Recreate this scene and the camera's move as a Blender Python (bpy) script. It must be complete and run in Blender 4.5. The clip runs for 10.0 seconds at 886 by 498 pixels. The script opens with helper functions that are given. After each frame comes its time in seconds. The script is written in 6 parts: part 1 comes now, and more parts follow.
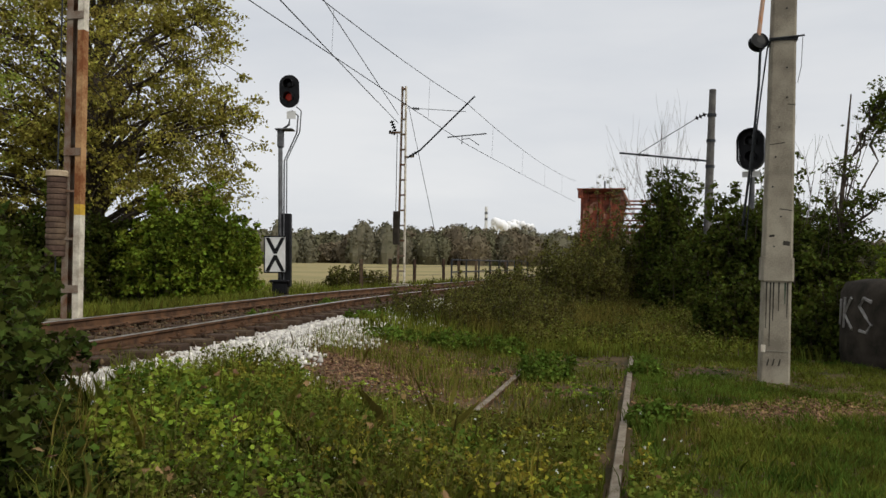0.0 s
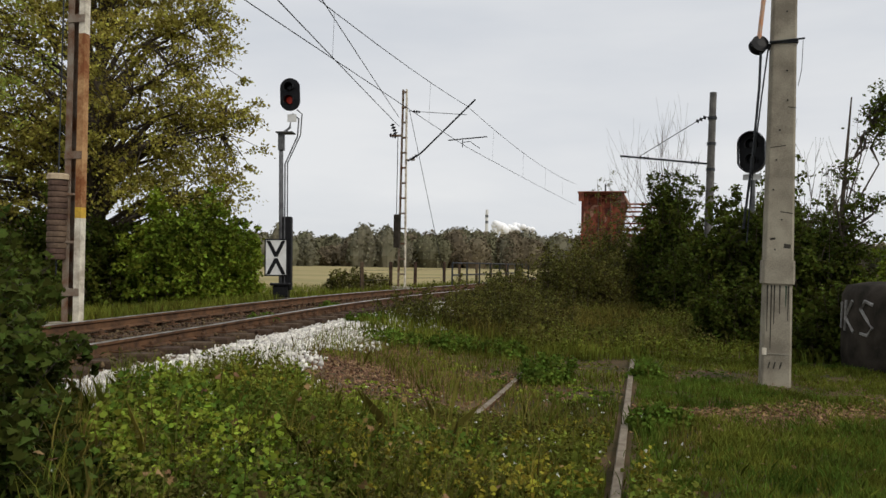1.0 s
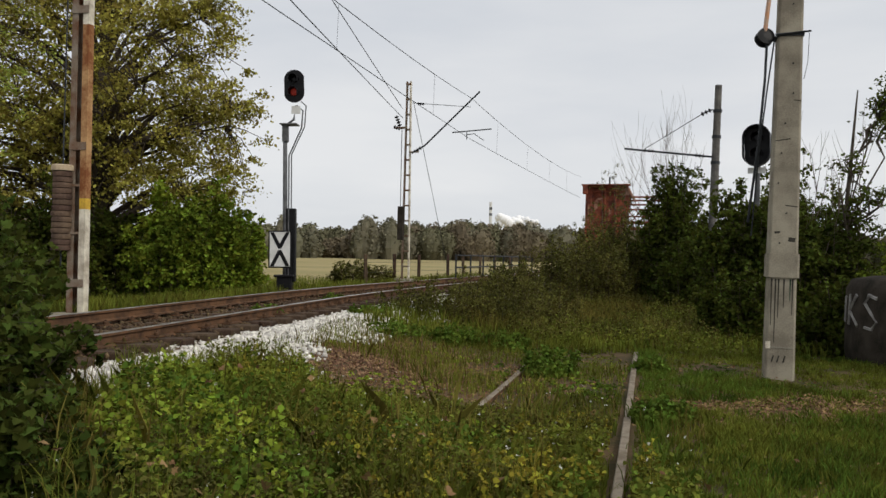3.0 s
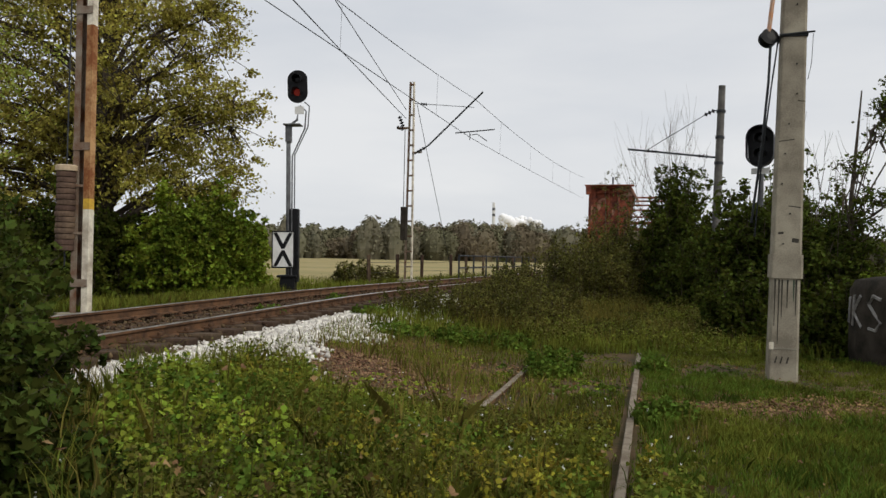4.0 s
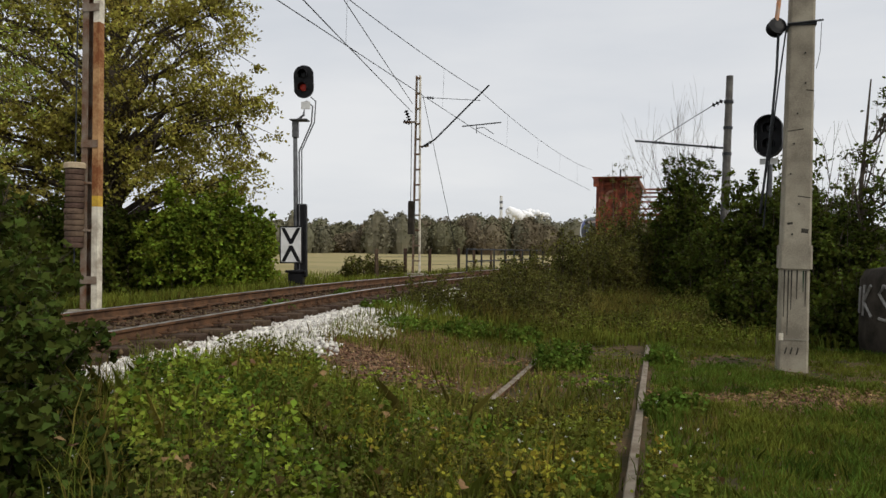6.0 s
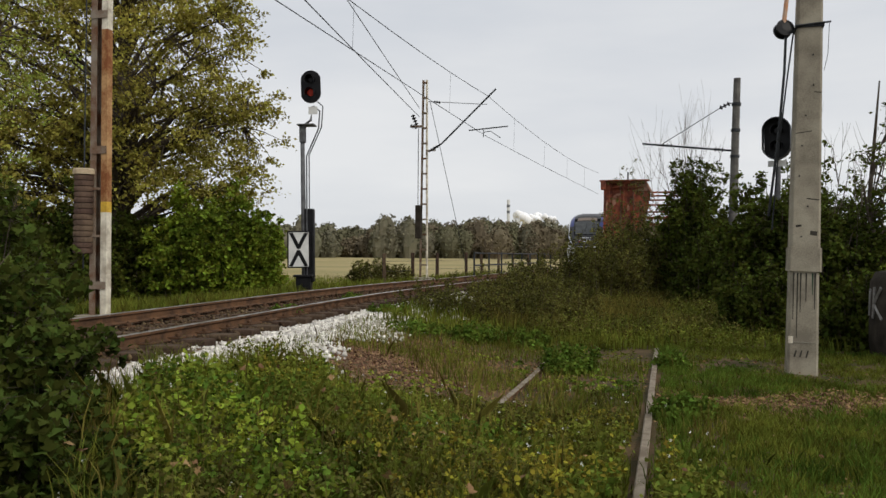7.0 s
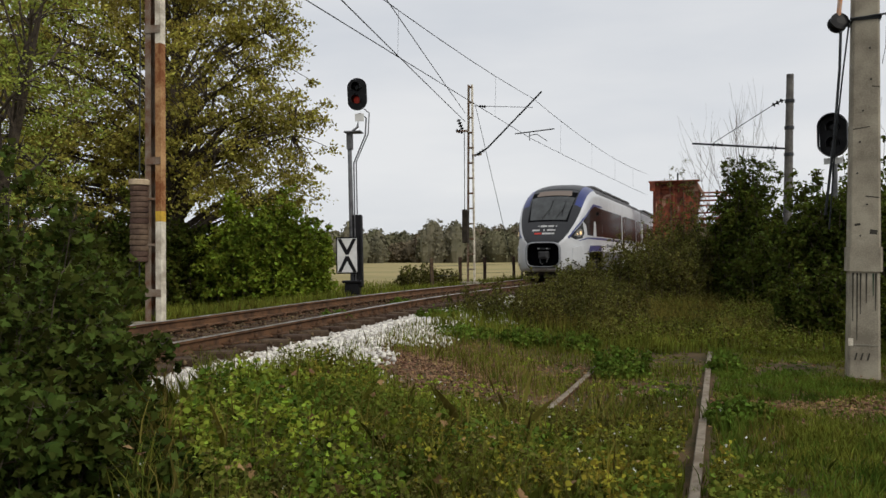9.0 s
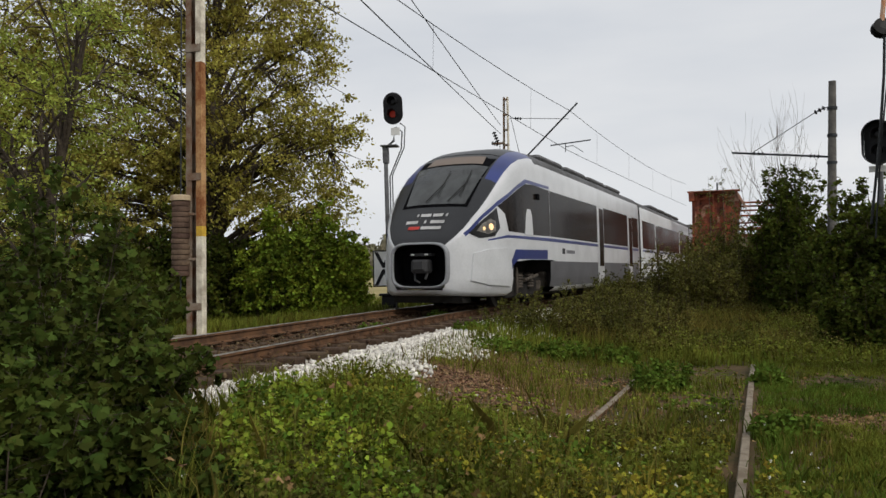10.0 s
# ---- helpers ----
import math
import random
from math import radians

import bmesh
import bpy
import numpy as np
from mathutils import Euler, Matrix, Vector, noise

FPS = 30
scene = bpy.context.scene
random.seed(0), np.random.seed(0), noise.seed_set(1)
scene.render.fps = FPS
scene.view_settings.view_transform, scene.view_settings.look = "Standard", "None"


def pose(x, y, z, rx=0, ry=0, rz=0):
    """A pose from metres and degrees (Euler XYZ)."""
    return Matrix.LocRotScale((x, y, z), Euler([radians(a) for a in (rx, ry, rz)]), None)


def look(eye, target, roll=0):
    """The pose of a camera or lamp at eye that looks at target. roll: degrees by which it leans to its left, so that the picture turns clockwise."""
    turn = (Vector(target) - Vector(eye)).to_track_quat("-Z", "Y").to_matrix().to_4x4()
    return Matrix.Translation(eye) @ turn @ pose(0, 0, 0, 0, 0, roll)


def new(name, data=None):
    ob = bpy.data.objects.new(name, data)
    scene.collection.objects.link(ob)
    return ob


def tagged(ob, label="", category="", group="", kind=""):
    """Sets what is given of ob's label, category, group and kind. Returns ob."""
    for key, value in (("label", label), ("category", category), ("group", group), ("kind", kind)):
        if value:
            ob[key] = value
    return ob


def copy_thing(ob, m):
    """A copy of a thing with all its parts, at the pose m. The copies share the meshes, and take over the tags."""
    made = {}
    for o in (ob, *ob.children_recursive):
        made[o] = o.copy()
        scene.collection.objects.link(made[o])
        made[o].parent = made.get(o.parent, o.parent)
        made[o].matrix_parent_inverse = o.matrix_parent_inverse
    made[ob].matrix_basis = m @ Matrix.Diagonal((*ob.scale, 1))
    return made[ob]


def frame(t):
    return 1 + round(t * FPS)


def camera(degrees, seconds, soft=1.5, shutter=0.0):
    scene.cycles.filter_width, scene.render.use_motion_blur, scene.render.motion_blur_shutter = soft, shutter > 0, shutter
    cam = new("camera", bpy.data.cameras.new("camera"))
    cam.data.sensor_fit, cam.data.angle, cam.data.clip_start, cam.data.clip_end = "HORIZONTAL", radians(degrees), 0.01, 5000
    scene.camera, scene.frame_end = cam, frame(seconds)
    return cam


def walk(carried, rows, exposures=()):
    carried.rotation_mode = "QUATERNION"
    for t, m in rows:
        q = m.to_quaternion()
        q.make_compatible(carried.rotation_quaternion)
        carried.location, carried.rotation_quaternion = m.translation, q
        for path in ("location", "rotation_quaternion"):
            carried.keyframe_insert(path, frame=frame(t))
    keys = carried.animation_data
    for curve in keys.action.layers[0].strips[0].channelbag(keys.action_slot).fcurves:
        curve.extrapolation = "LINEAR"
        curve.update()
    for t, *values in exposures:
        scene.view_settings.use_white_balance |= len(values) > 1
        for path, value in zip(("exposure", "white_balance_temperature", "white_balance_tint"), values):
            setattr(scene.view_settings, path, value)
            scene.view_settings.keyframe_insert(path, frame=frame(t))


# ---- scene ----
cam = camera(60.0, 10.0, soft=1.5)
EYE = 1.6
ROWS = [
    (0.0, 90.882, -0.998, -1.033),
    (0.5, 91.095, -1.009, -1.093),
    (1.0, 91.106, -0.980, -0.981),
    (1.5, 90.837, -1.018, -1.045),
    (2.0, 90.731, -1.043, -0.812),
    (2.5, 90.520, -1.134, -0.776),
    (4.0, 90.557, -1.251, -0.482),
    (4.5, 90.266, -1.149, -0.333),
    (5.0, 90.044, -0.956, -0.092),
    (5.5, 90.000, -0.800, 0.000),
    (7.0, 90.377, -0.465, 0.650),
    (7.5, 90.414, -0.294, 1.354),
    (8.0, 90.469, -0.114, 2.304),
    (8.5, 90.559, 0.017, 3.235),
    (9.0, 90.701, 0.243, 4.188),
    (9.5, 91.021, 0.259, 5.103),
    (10.0, 91.664, 0.581, 6.908),
]
walk(cam, [(t, pose(0, 0, EYE, rx, ry, rz)) for t, rx, ry, rz in ROWS])

# ---------------------------------------------------------------- world and light
world = bpy.data.worlds.new("overcast")
scene.world = world
world.use_nodes = True
wn, wl = world.node_tree.nodes, world.node_tree.links
wn.clear()
w_out = wn.new("ShaderNodeOutputWorld")
w_bg = wn.new("ShaderNodeBackground")
w_sky = wn.new("ShaderNodeTexSky")
w_sky.sky_type, w_sky.sun_disc = "NISHITA", False
w_sky.sun_elevation, w_sky.sun_rotation = radians(40), radians(131)
w_co = wn.new("ShaderNodeTexCoord")
w_map = wn.new("ShaderNodeMapping")
w_map.inputs["Scale"].default_value = (1.0, 1.0, 4.5)
w_noise = wn.new("ShaderNodeTexNoise")
w_noise.inputs["Scale"].default_value = 1.7
w_noise.inputs["Detail"].default_value = 5.0
w_noise.inputs["Roughness"].default_value = 0.5
w_ramp = wn.new("ShaderNodeValToRGB")
w_ramp.color_ramp.elements[0].position, w_ramp.color_ramp.elements[0].color = 0.33, (7.0, 7.35, 7.9, 1)
w_ramp.color_ramp.elements[1].position, w_ramp.color_ramp.elements[1].color = 0.68, (8.9, 9.0, 9.15, 1)
w_mix = wn.new("ShaderNodeMixRGB")
w_mix.inputs[0].default_value = 0.95
wl.new(w_co.outputs["Generated"], w_map.inputs[0])
wl.new(w_map.outputs[0], w_noise.inputs[0])
wl.new(w_noise.outputs["Fac"], w_ramp.inputs[0])
wl.new(w_sky.outputs[0], w_mix.inputs[1])
wl.new(w_ramp.outputs[0], w_mix.inputs[2])
wl.new(w_mix.outputs[0], w_bg.inputs[0])
w_bg.inputs[1].default_value = 0.09
wl.new(w_bg.outputs[0], w_out.inputs[0])

sun = new("sun", bpy.data.lights.new("sun", "SUN"))
sun.data.energy, sun.data.angle, sun.data.color = 1.6, radians(14), (1.0, 0.94, 0.83)
sun.matrix_world = look((8, -7, 9), (0, 0, 0))
scene.view_settings.exposure = 0.0

# ---------------------------------------------------------------- materials


def material(name, base, dark=None, scale=6.0, rough=0.8, metal=0.0, bump=0.0, fine=60.0, spec=0.15, island=0.0, rand=0.0, lo=0.35, hi=0.65):
    """Two colours mixed by noise at two scales, with relief; island and rand vary leaf by leaf and object by object."""
    m = bpy.data.materials.new(name)
    m.use_nodes = True
    n, l = m.node_tree.nodes, m.node_tree.links
    b = n["Principled BSDF"]
    b.inputs["Roughness"].default_value = rough
    b.inputs["Metallic"].default_value = metal
    b.inputs["Specular IOR Level"].default_value = spec
    dark = dark or tuple(c * 0.6 for c in base)
    co = n.new("ShaderNodeTexCoord")
    n1, n2 = n.new("ShaderNodeTexNoise"), n.new("ShaderNodeTexNoise")
    n1.inputs["Scale"].default_value, n1.inputs["Detail"].default_value = scale, 6.0
    n2.inputs["Scale"].default_value, n2.inputs["Detail"].default_value = fine, 3.0
    l.new(co.outputs["Object"], n1.inputs[0])
    l.new(co.outputs["Object"], n2.inputs[0])
    add = n.new("ShaderNodeMath")
    add.operation = "MULTIPLY_ADD"
    add.inputs[1].default_value, add.inputs[2].default_value = 0.35, -0.17
    l.new(n2.outputs["Fac"], add.inputs[0])
    both = n.new("ShaderNodeMath")
    l.new(n1.outputs["Fac"], both.inputs[0])
    l.new(add.outputs[0], both.inputs[1])
    ramp = n.new("ShaderNodeValToRGB")
    ramp.color_ramp.elements[0].position, ramp.color_ramp.elements[0].color = lo, (*dark, 1)
    ramp.color_ramp.elements[1].position, ramp.color_ramp.elements[1].color = hi, (*base, 1)
    l.new(both.outputs[0], ramp.inputs[0])
    colour = ramp.outputs[0]
    for amount, node, out in ((island, "ShaderNodeNewGeometry", "Random Per Island"), (rand, "ShaderNodeObjectInfo", "Random")):
        if amount:
            src = n.new(node)
            hsv = n.new("ShaderNodeHueSaturation")
            val = n.new("ShaderNodeMapRange")
            val.inputs["To Min"].default_value, val.inputs["To Max"].default_value = 1 - amount, 1 + amount
            hue = n.new("ShaderNodeMapRange")
            hue.inputs["To Min"].default_value, hue.inputs["To Max"].default_value = 0.5 - 0.05 * amount, 0.5 + 0.05 * amount
            l.new(src.outputs[out], val.inputs["Value"])
            l.new(src.outputs[out], hue.inputs["Value"])
            l.new(val.outputs[0], hsv.inputs["Value"])
            l.new(hue.outputs[0], hsv.inputs["Hue"])
            l.new(colour, hsv.inputs["Color"])
            colour = hsv.outputs[0]
    l.new(colour, b.inputs["Base Color"])
    if bump:
        bp = n.new("ShaderNodeBump")
        bp.inputs["Strength"].default_value, bp.inputs["Distance"].default_value = bump, 0.02
        l.new(both.outputs[0], bp.inputs["Height"])
        l.new(bp.outputs[0], b.inputs["Normal"])
    return m


def foliage(name, base, dark, island=0.35, scale=0.6, rough=0.55):
    """Leaves let some light through."""
    m = material(name, (base[0], base[1], base[2] * 0.62), (dark[0], dark[1], dark[2] * 0.62), scale=scale, rough=0.7, fine=8.0, spec=0.03, island=island)
    n, l = m.node_tree.nodes, m.node_tree.links
    b = n["Principled BSDF"]
    colour = b.inputs["Base Color"].links[0].from_socket
    tr = n.new("ShaderNodeBsdfTranslucent")
    mix = n.new("ShaderNodeMixShader")
    mix.inputs[0].default_value = 0.3
    l.new(colour, tr.inputs["Color"])
    l.new(b.outputs[0], mix.inputs[1])
    l.new(tr.outputs[0], mix.inputs[2])
    l.new(mix.outputs[0], n["Material Output"].inputs["Surface"])
    return m


def glow(name, colour, strength):
    m = bpy.data.materials.new(name)
    m.use_nodes = True
    b = m.node_tree.nodes["Principled BSDF"]
    b.inputs["Base Color"].default_value = (*colour, 1)
    b.inputs["Emission Color"].default_value = (*colour, 1)
    b.inputs["Emission Strength"].default_value = strength
    return m


M_RAIL = material("rusty_rail_side", (0.16, 0.085, 0.045), (0.065, 0.038, 0.024), 5, 0.9, 0.0, 0.3, spec=0.15)
M_RAILTOP = material("polished_rail_head", (0.42, 0.40, 0.37), (0.2, 0.17, 0.14), 3, 0.35, 0.8)
M_OLDRAIL = material("dull_old_rail", (0.27, 0.23, 0.175), (0.15, 0.115, 0.08), 7, 0.75, 0.0, 0.3)
M_SLEEPER = material("weathered_sleeper", (0.1, 0.066, 0.045), (0.045, 0.03, 0.02), 6, 0.9, 0, 0.6, spec=0.15, rand=0.25)
M_STONE = material("white_ballast_stone", (0.78, 0.75, 0.69), (0.5, 0.47, 0.42), 9, 0.9, 0, 0.4, island=0.3)
M_BROWNSTONE = material("rusty_brown_ballast", (0.13, 0.085, 0.05), (0.048, 0.032, 0.02), 9, 0.95, 0, 0.4, spec=0.15, island=0.4)
M_STEEL = material("rusty_painted_steel", (0.27, 0.23, 0.18), (0.14, 0.06, 0.028), 3.5, 0.8, 0.0, 0.2, spec=0.2)
M_RUST = material("orange_rust", (0.5, 0.3, 0.14), (0.22, 0.08, 0.03), 3, 0.85, 0.0, 0.3, spec=0.2, fine=25)
M_WHITEPAINT = material("worn_white_paint", (0.8, 0.75, 0.62), (0.42, 0.36, 0.28), 5, 0.6, 0, 0.2)
M_YELLOW = material("yellow_paint", (0.75, 0.5, 0.06), (0.5, 0.3, 0.05), 6, 0.6)
M_GREYSTEEL = material("galvanised_grey_steel", (0.15, 0.155, 0.16), (0.08, 0.08, 0.085), 6, 0.6, 0.0)
M_BLACK = material("black_enamel", (0.01, 0.01, 0.011), (0.005, 0.005, 0.006), 8, 0.5, spec=0.2)
M_CONCRETE = material("weathered_concrete", (0.36, 0.325, 0.25), (0.2, 0.175, 0.135), 2.5, 0.9, 0, 0.4)
M_DARKCONCRETE = material("mossy_dark_concrete", (0.06, 0.05, 0.04), (0.022, 0.02, 0.016), 3, 0.95, 0, 0.6, spec=0.05)
M_POLE = material("grey_concrete_pole", (0.17, 0.16, 0.145), (0.09, 0.085, 0.08), 4, 0.9, 0, 0.3)
M_BRIDGE = material("red_oxide_paint", (0.31, 0.085, 0.045), (0.1, 0.035, 0.024), 2.6, 0.85, 0.0, 0.3, spec=0.2)
M_WIRE = material("dark_wire", (0.06, 0.065, 0.07), None, 5, 0.6, 0.5)
M_BARK = material("tree_bark", (0.1, 0.08, 0.06), (0.045, 0.036, 0.028), 8, 0.95, 0, 0.6)
M_TWIG = material("bare_twig", (0.16, 0.13, 0.105), (0.09, 0.07, 0.055), 8, 0.9)
M_SOIL = material("ground_soil", (0.135, 0.088, 0.048), (0.05, 0.045, 0.018), 1.6, 0.95, 0, 0.9, 22)
M_FIELD = material("dry_field", (0.36, 0.29, 0.135), (0.24, 0.21, 0.09), 0.05, 0.95, 0, 0, 0.6)
M_TREELEAF = foliage("autumn_tree_leaves", (0.42, 0.365, 0.13), (0.24, 0.215, 0.075), 0.45)
M_LIGHTLEAF = foliage("light_green_tree_leaves", (0.43, 0.47, 0.15), (0.25, 0.3, 0.09), 0.4)
M_REDSOIL = material("reddish_soil_clods", (0.27, 0.16, 0.1), (0.12, 0.07, 0.045), 6, 0.95, 0, 0.4, spec=0.05, island=0.4)
M_BUSHLEAF = foliage("green_bush_leaves", (0.25, 0.31, 0.055), (0.11, 0.15, 0.03), 0.55)
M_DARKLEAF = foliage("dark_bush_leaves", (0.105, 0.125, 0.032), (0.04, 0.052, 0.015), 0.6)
M_NEARLEAF = foliage("dark_bramble_leaves", (0.09, 0.115, 0.036), (0.034, 0.048, 0.016), 0.65)
M_WEED = foliage("bright_weed_leaves", (0.32, 0.37, 0.075), (0.14, 0.18, 0.038), 0.6, 1.2)
M_YELLOWWEED = foliage("yellowing_weed_leaves", (0.33, 0.28, 0.06), (0.2, 0.175, 0.04), 0.45, 1.2)
M_BROWNWEED = foliage("dry_brown_weeds", (0.16, 0.145, 0.06), (0.07, 0.072, 0.028), 0.55, 1.0)
M_GRASS = foliage("grass_blades", (0.205, 0.22, 0.055), (0.09, 0.105, 0.028), 0.55, 0.9)
M_DRYGRASS = foliage("dry_grass_blades", (0.24, 0.195, 0.08), (0.14, 0.12, 0.042), 0.4, 0.8)
M_FRESH = foliage("fresh_green_leaves", (0.15, 0.21, 0.05), (0.06, 0.095, 0.022), 0.5, 1.5)
# far woods: base colours paler and closer together, standing in for distance haze
M_WOODS = material("olive_woods_with_haze_tint", (0.165, 0.155, 0.095), (0.12, 0.118, 0.072), 0.12, 0.95, 0, 0, 0.8, spec=0.0, island=0.2)
M_WOODS_BROWN = material("brown_woods_with_haze_tint", (0.185, 0.152, 0.1), (0.138, 0.115, 0.078), 0.12, 0.95, 0, 0, 0.8, spec=0.0, island=0.2)
M_WOODS_GREY = material("grey_green_woods_with_haze_tint", (0.19, 0.175, 0.125), (0.14, 0.134, 0.09), 0.12, 0.95, 0, 0, 0.8, spec=0.0, island=0.2)
M_STEAM = material("white_steam", (0.97, 0.97, 0.97), (0.93, 0.93, 0.94), 0.1, 1.0, spec=0.0)

# ---------------------------------------------------------------- mesh helpers


def mesh_from(name, verts, faces, mats, index=None, smooth=False):
    me = bpy.data.meshes.new(name)
    me.from_pydata([tuple(v) for v in verts], [], [tuple(f) for f in faces])
    for m in mats if isinstance(mats, (list, tuple)) else [mats]:
        me.materials.append(m)
    if index is not None:
        me.polygons.foreach_set("material_index", np.asarray(index, dtype=np.int32))
    if smooth:
        me.polygons.foreach_set("use_smooth", np.ones(len(me.polygons), dtype=bool))
    me.update()
    return me


def fast_mesh(name, verts, size, mat, smooth=False):
    """A mesh whose faces all have the same number of corners and share none: verts is (faces * size, 3)."""
    me = bpy.data.meshes.new(name)
    nv = len(verts)
    nf = nv // size
    me.vertices.add(nv)
    me.vertices.foreach_set("co", np.ascontiguousarray(verts, dtype=np.float32).ravel())
    me.loops.add(nv)
    me.loops.foreach_set("vertex_index", np.arange(nv, dtype=np.int32))
    me.polygons.add(nf)
    me.polygons.foreach_set("loop_start", np.arange(0, nv, size, dtype=np.int32))
    me.materials.append(mat)
    me.update(calc_edges=True)
    return me


class Shape:
    """Collects simple solids into one mesh."""

    def __init__(self):
        self.v, self.f, self.i = [], [], []

    def add(self, verts, faces, mat=0):
        k = len(self.v)
        self.v += [tuple(v) for v in verts]
        self.f += [tuple(k + a for a in f) for f in faces]
        self.i += [mat] * len(faces)
        return self

    def box(self, c, s, m=None, bevel=0.0, mat=0):
        """A box with centre c and size s, its corners cut by bevel, turned by m."""
        x, y, z = (a / 2 for a in s)
        if not bevel:
            vs = [Vector((i * x, j * y, k * z)) for k in (-1, 1) for i, j in ((-1, -1), (1, -1), (1, 1), (-1, 1))]
            fs = [(3, 2, 1, 0), (4, 5, 6, 7), (0, 1, 5, 4), (1, 2, 6, 5), (2, 3, 7, 6), (3, 0, 4, 7)]
        else:
            b = min(bevel, x * 0.9, y * 0.9, z * 0.9)
            ring = lambda h, d: [Vector((i * (x - d - (0 if q else b)), j * (y - d - (b if q else 0)), h)) for i, j, q in
                                 ((-1, -1, 1), (-1, -1, 0), (1, -1, 0), (1, -1, 1), (1, 1, 1), (1, 1, 0), (-1, 1, 0), (-1, 1, 1))]
            vs = ring(-z, b * 0.6) + ring(-z + b, 0) + ring(z - b, 0) + ring(z, b * 0.6)
            fs = [tuple(range(7, -1, -1)), tuple(range(24, 32))]
            fs += [(r * 8 + a, r * 8 + (a + 1) % 8, r * 8 + 8 + (a + 1) % 8, r * 8 + 8 + a) for r in range(3) for a in range(8)]
        m = Matrix.Translation(c) @ (m or Matrix())
        return self.add([m @ v for v in vs], fs, mat)

    def tube(self, path, radii, sides=8, mat=0, cap=True):
        path = [Vector(p) for p in path]
        if not isinstance(radii, (list, tuple)):
            radii = [radii] * len(path)
        vs = []
        for n, (p, r) in enumerate(zip(path, radii)):
            d = (path[min(n + 1, len(path) - 1)] - path[max(n - 1, 0)])
            d = d.normalized() if d.length > 1e-9 else Vector((0, 0, 1))
            up = Vector((0, 0, 1)) if abs(d.z) < 0.95 else Vector((1, 0, 0))
            a = d.cross(up).normalized()
            b = a.cross(d)
            vs += [p + r * (math.cos(t) * a + math.sin(t) * b) for t in (2 * math.pi * k / sides for k in range(sides))]
        fs = [(n * sides + k, n * sides + (k + 1) % sides, (n + 1) * sides + (k + 1) % sides, (n + 1) * sides + k)
              for n in range(len(path) - 1) for k in range(sides)]
        if cap:
            fs += [tuple(range(sides - 1, -1, -1)), tuple(range((len(path) - 1) * sides, len(path) * sides))]
        return self.add(vs, fs, mat)

    def prism(self, outline, depth, m=None, mat=0):
        """An outline in x, z pushed along y by depth, centred."""
        n = len(outline)
        m = m or Matrix()
        vs = [m @ Vector((x, s * depth / 2, z)) for s in (-1, 1) for x, z in outline]
        fs = [tuple(range(n)), tuple(range(2 * n - 1, n - 1, -1))]
        fs += [(a, n + a, n + (a + 1) % n, (a + 1) % n) for a in range(n)]
        return self.add(vs, fs, mat)

    def lathe(self, profile, sides=16, m=None, mat=0):
        """Rings of (radius, height) round the z axis."""
        m = m or Matrix()
        vs = [m @ Vector((r * math.cos(2 * math.pi * k / sides), r * math.sin(2 * math.pi * k / sides), h)) for r, h in profile for k in range(sides)]
        fs = [(n * sides + k, n * sides + (k + 1) % sides, (n + 1) * sides + (k + 1) % sides, (n + 1) * sides + k)
              for n in range(len(profile) - 1) for k in range(sides)]
        fs += [tuple(range(sides - 1, -1, -1)), tuple(range((len(profile) - 1) * sides, len(profile) * sides))]
        return self.add(vs, fs, mat)

    def mesh(self, name, mats, smooth=False):
        me = mesh_from(name, self.v, self.f, mats, self.i, smooth)
        return me


def thing(name, m, label, category, group="", kind=""):
    ob = new(name)
    ob.matrix_world = m
    ob.empty_display_size = 0.2
    return tagged(ob, label, category, group, kind)


def part(name, shape, mats, parent, label="", smooth=False, kind=""):
    me = shape.mesh(name, mats, smooth) if isinstance(shape, Shape) else shape
    ob = new(name, me)
    ob.parent = parent
    return tagged(ob, label, kind=kind)


def solo(name, shape, mats, label, category, m=None, group="", kind="", smooth=False):
    me = shape.mesh(name, mats, smooth) if isinstance(shape, Shape) else shape
    ob = new(name, me)
    if m is not None:
        ob.matrix_world = m
    return tagged(ob, label, category, group, kind)


rng = np.random.default_rng(7)


def leaves(points, size, flat=0.5, aspect=1.6, spread=0.35):
    """Folded leaves, one four-cornered face each, at the points; flat: how far they lie towards the horizontal."""
    n = len(points)
    size = np.broadcast_to(size, n) * rng.uniform(1 - spread, 1 + spread, n)
    a = rng.normal(size=(n, 3))
    a[:, 2] *= 1 - 0.6 * flat
    a /= np.linalg.norm(a, axis=1)[:, None]
    b = rng.normal(size=(n, 3))
    b[:, 2] *= 1 - 0.6 * flat
    b -= a * (a * b).sum(1)[:, None]
    b /= np.linalg.norm(b, axis=1)[:, None]
    up = np.cross(a, b)
    s = size[:, None]
    v = np.empty((n, 4, 3))
    v[:, 0] = points - a * s * 0.5
    v[:, 1] = points + b * s * 0.5 / aspect + up * s * 0.1
    v[:, 2] = points + a * s * 0.5 - up * s * 0.12
    v[:, 3] = points - b * s * 0.5 / aspect + up * s * 0.1
    return v.reshape(-1, 3)


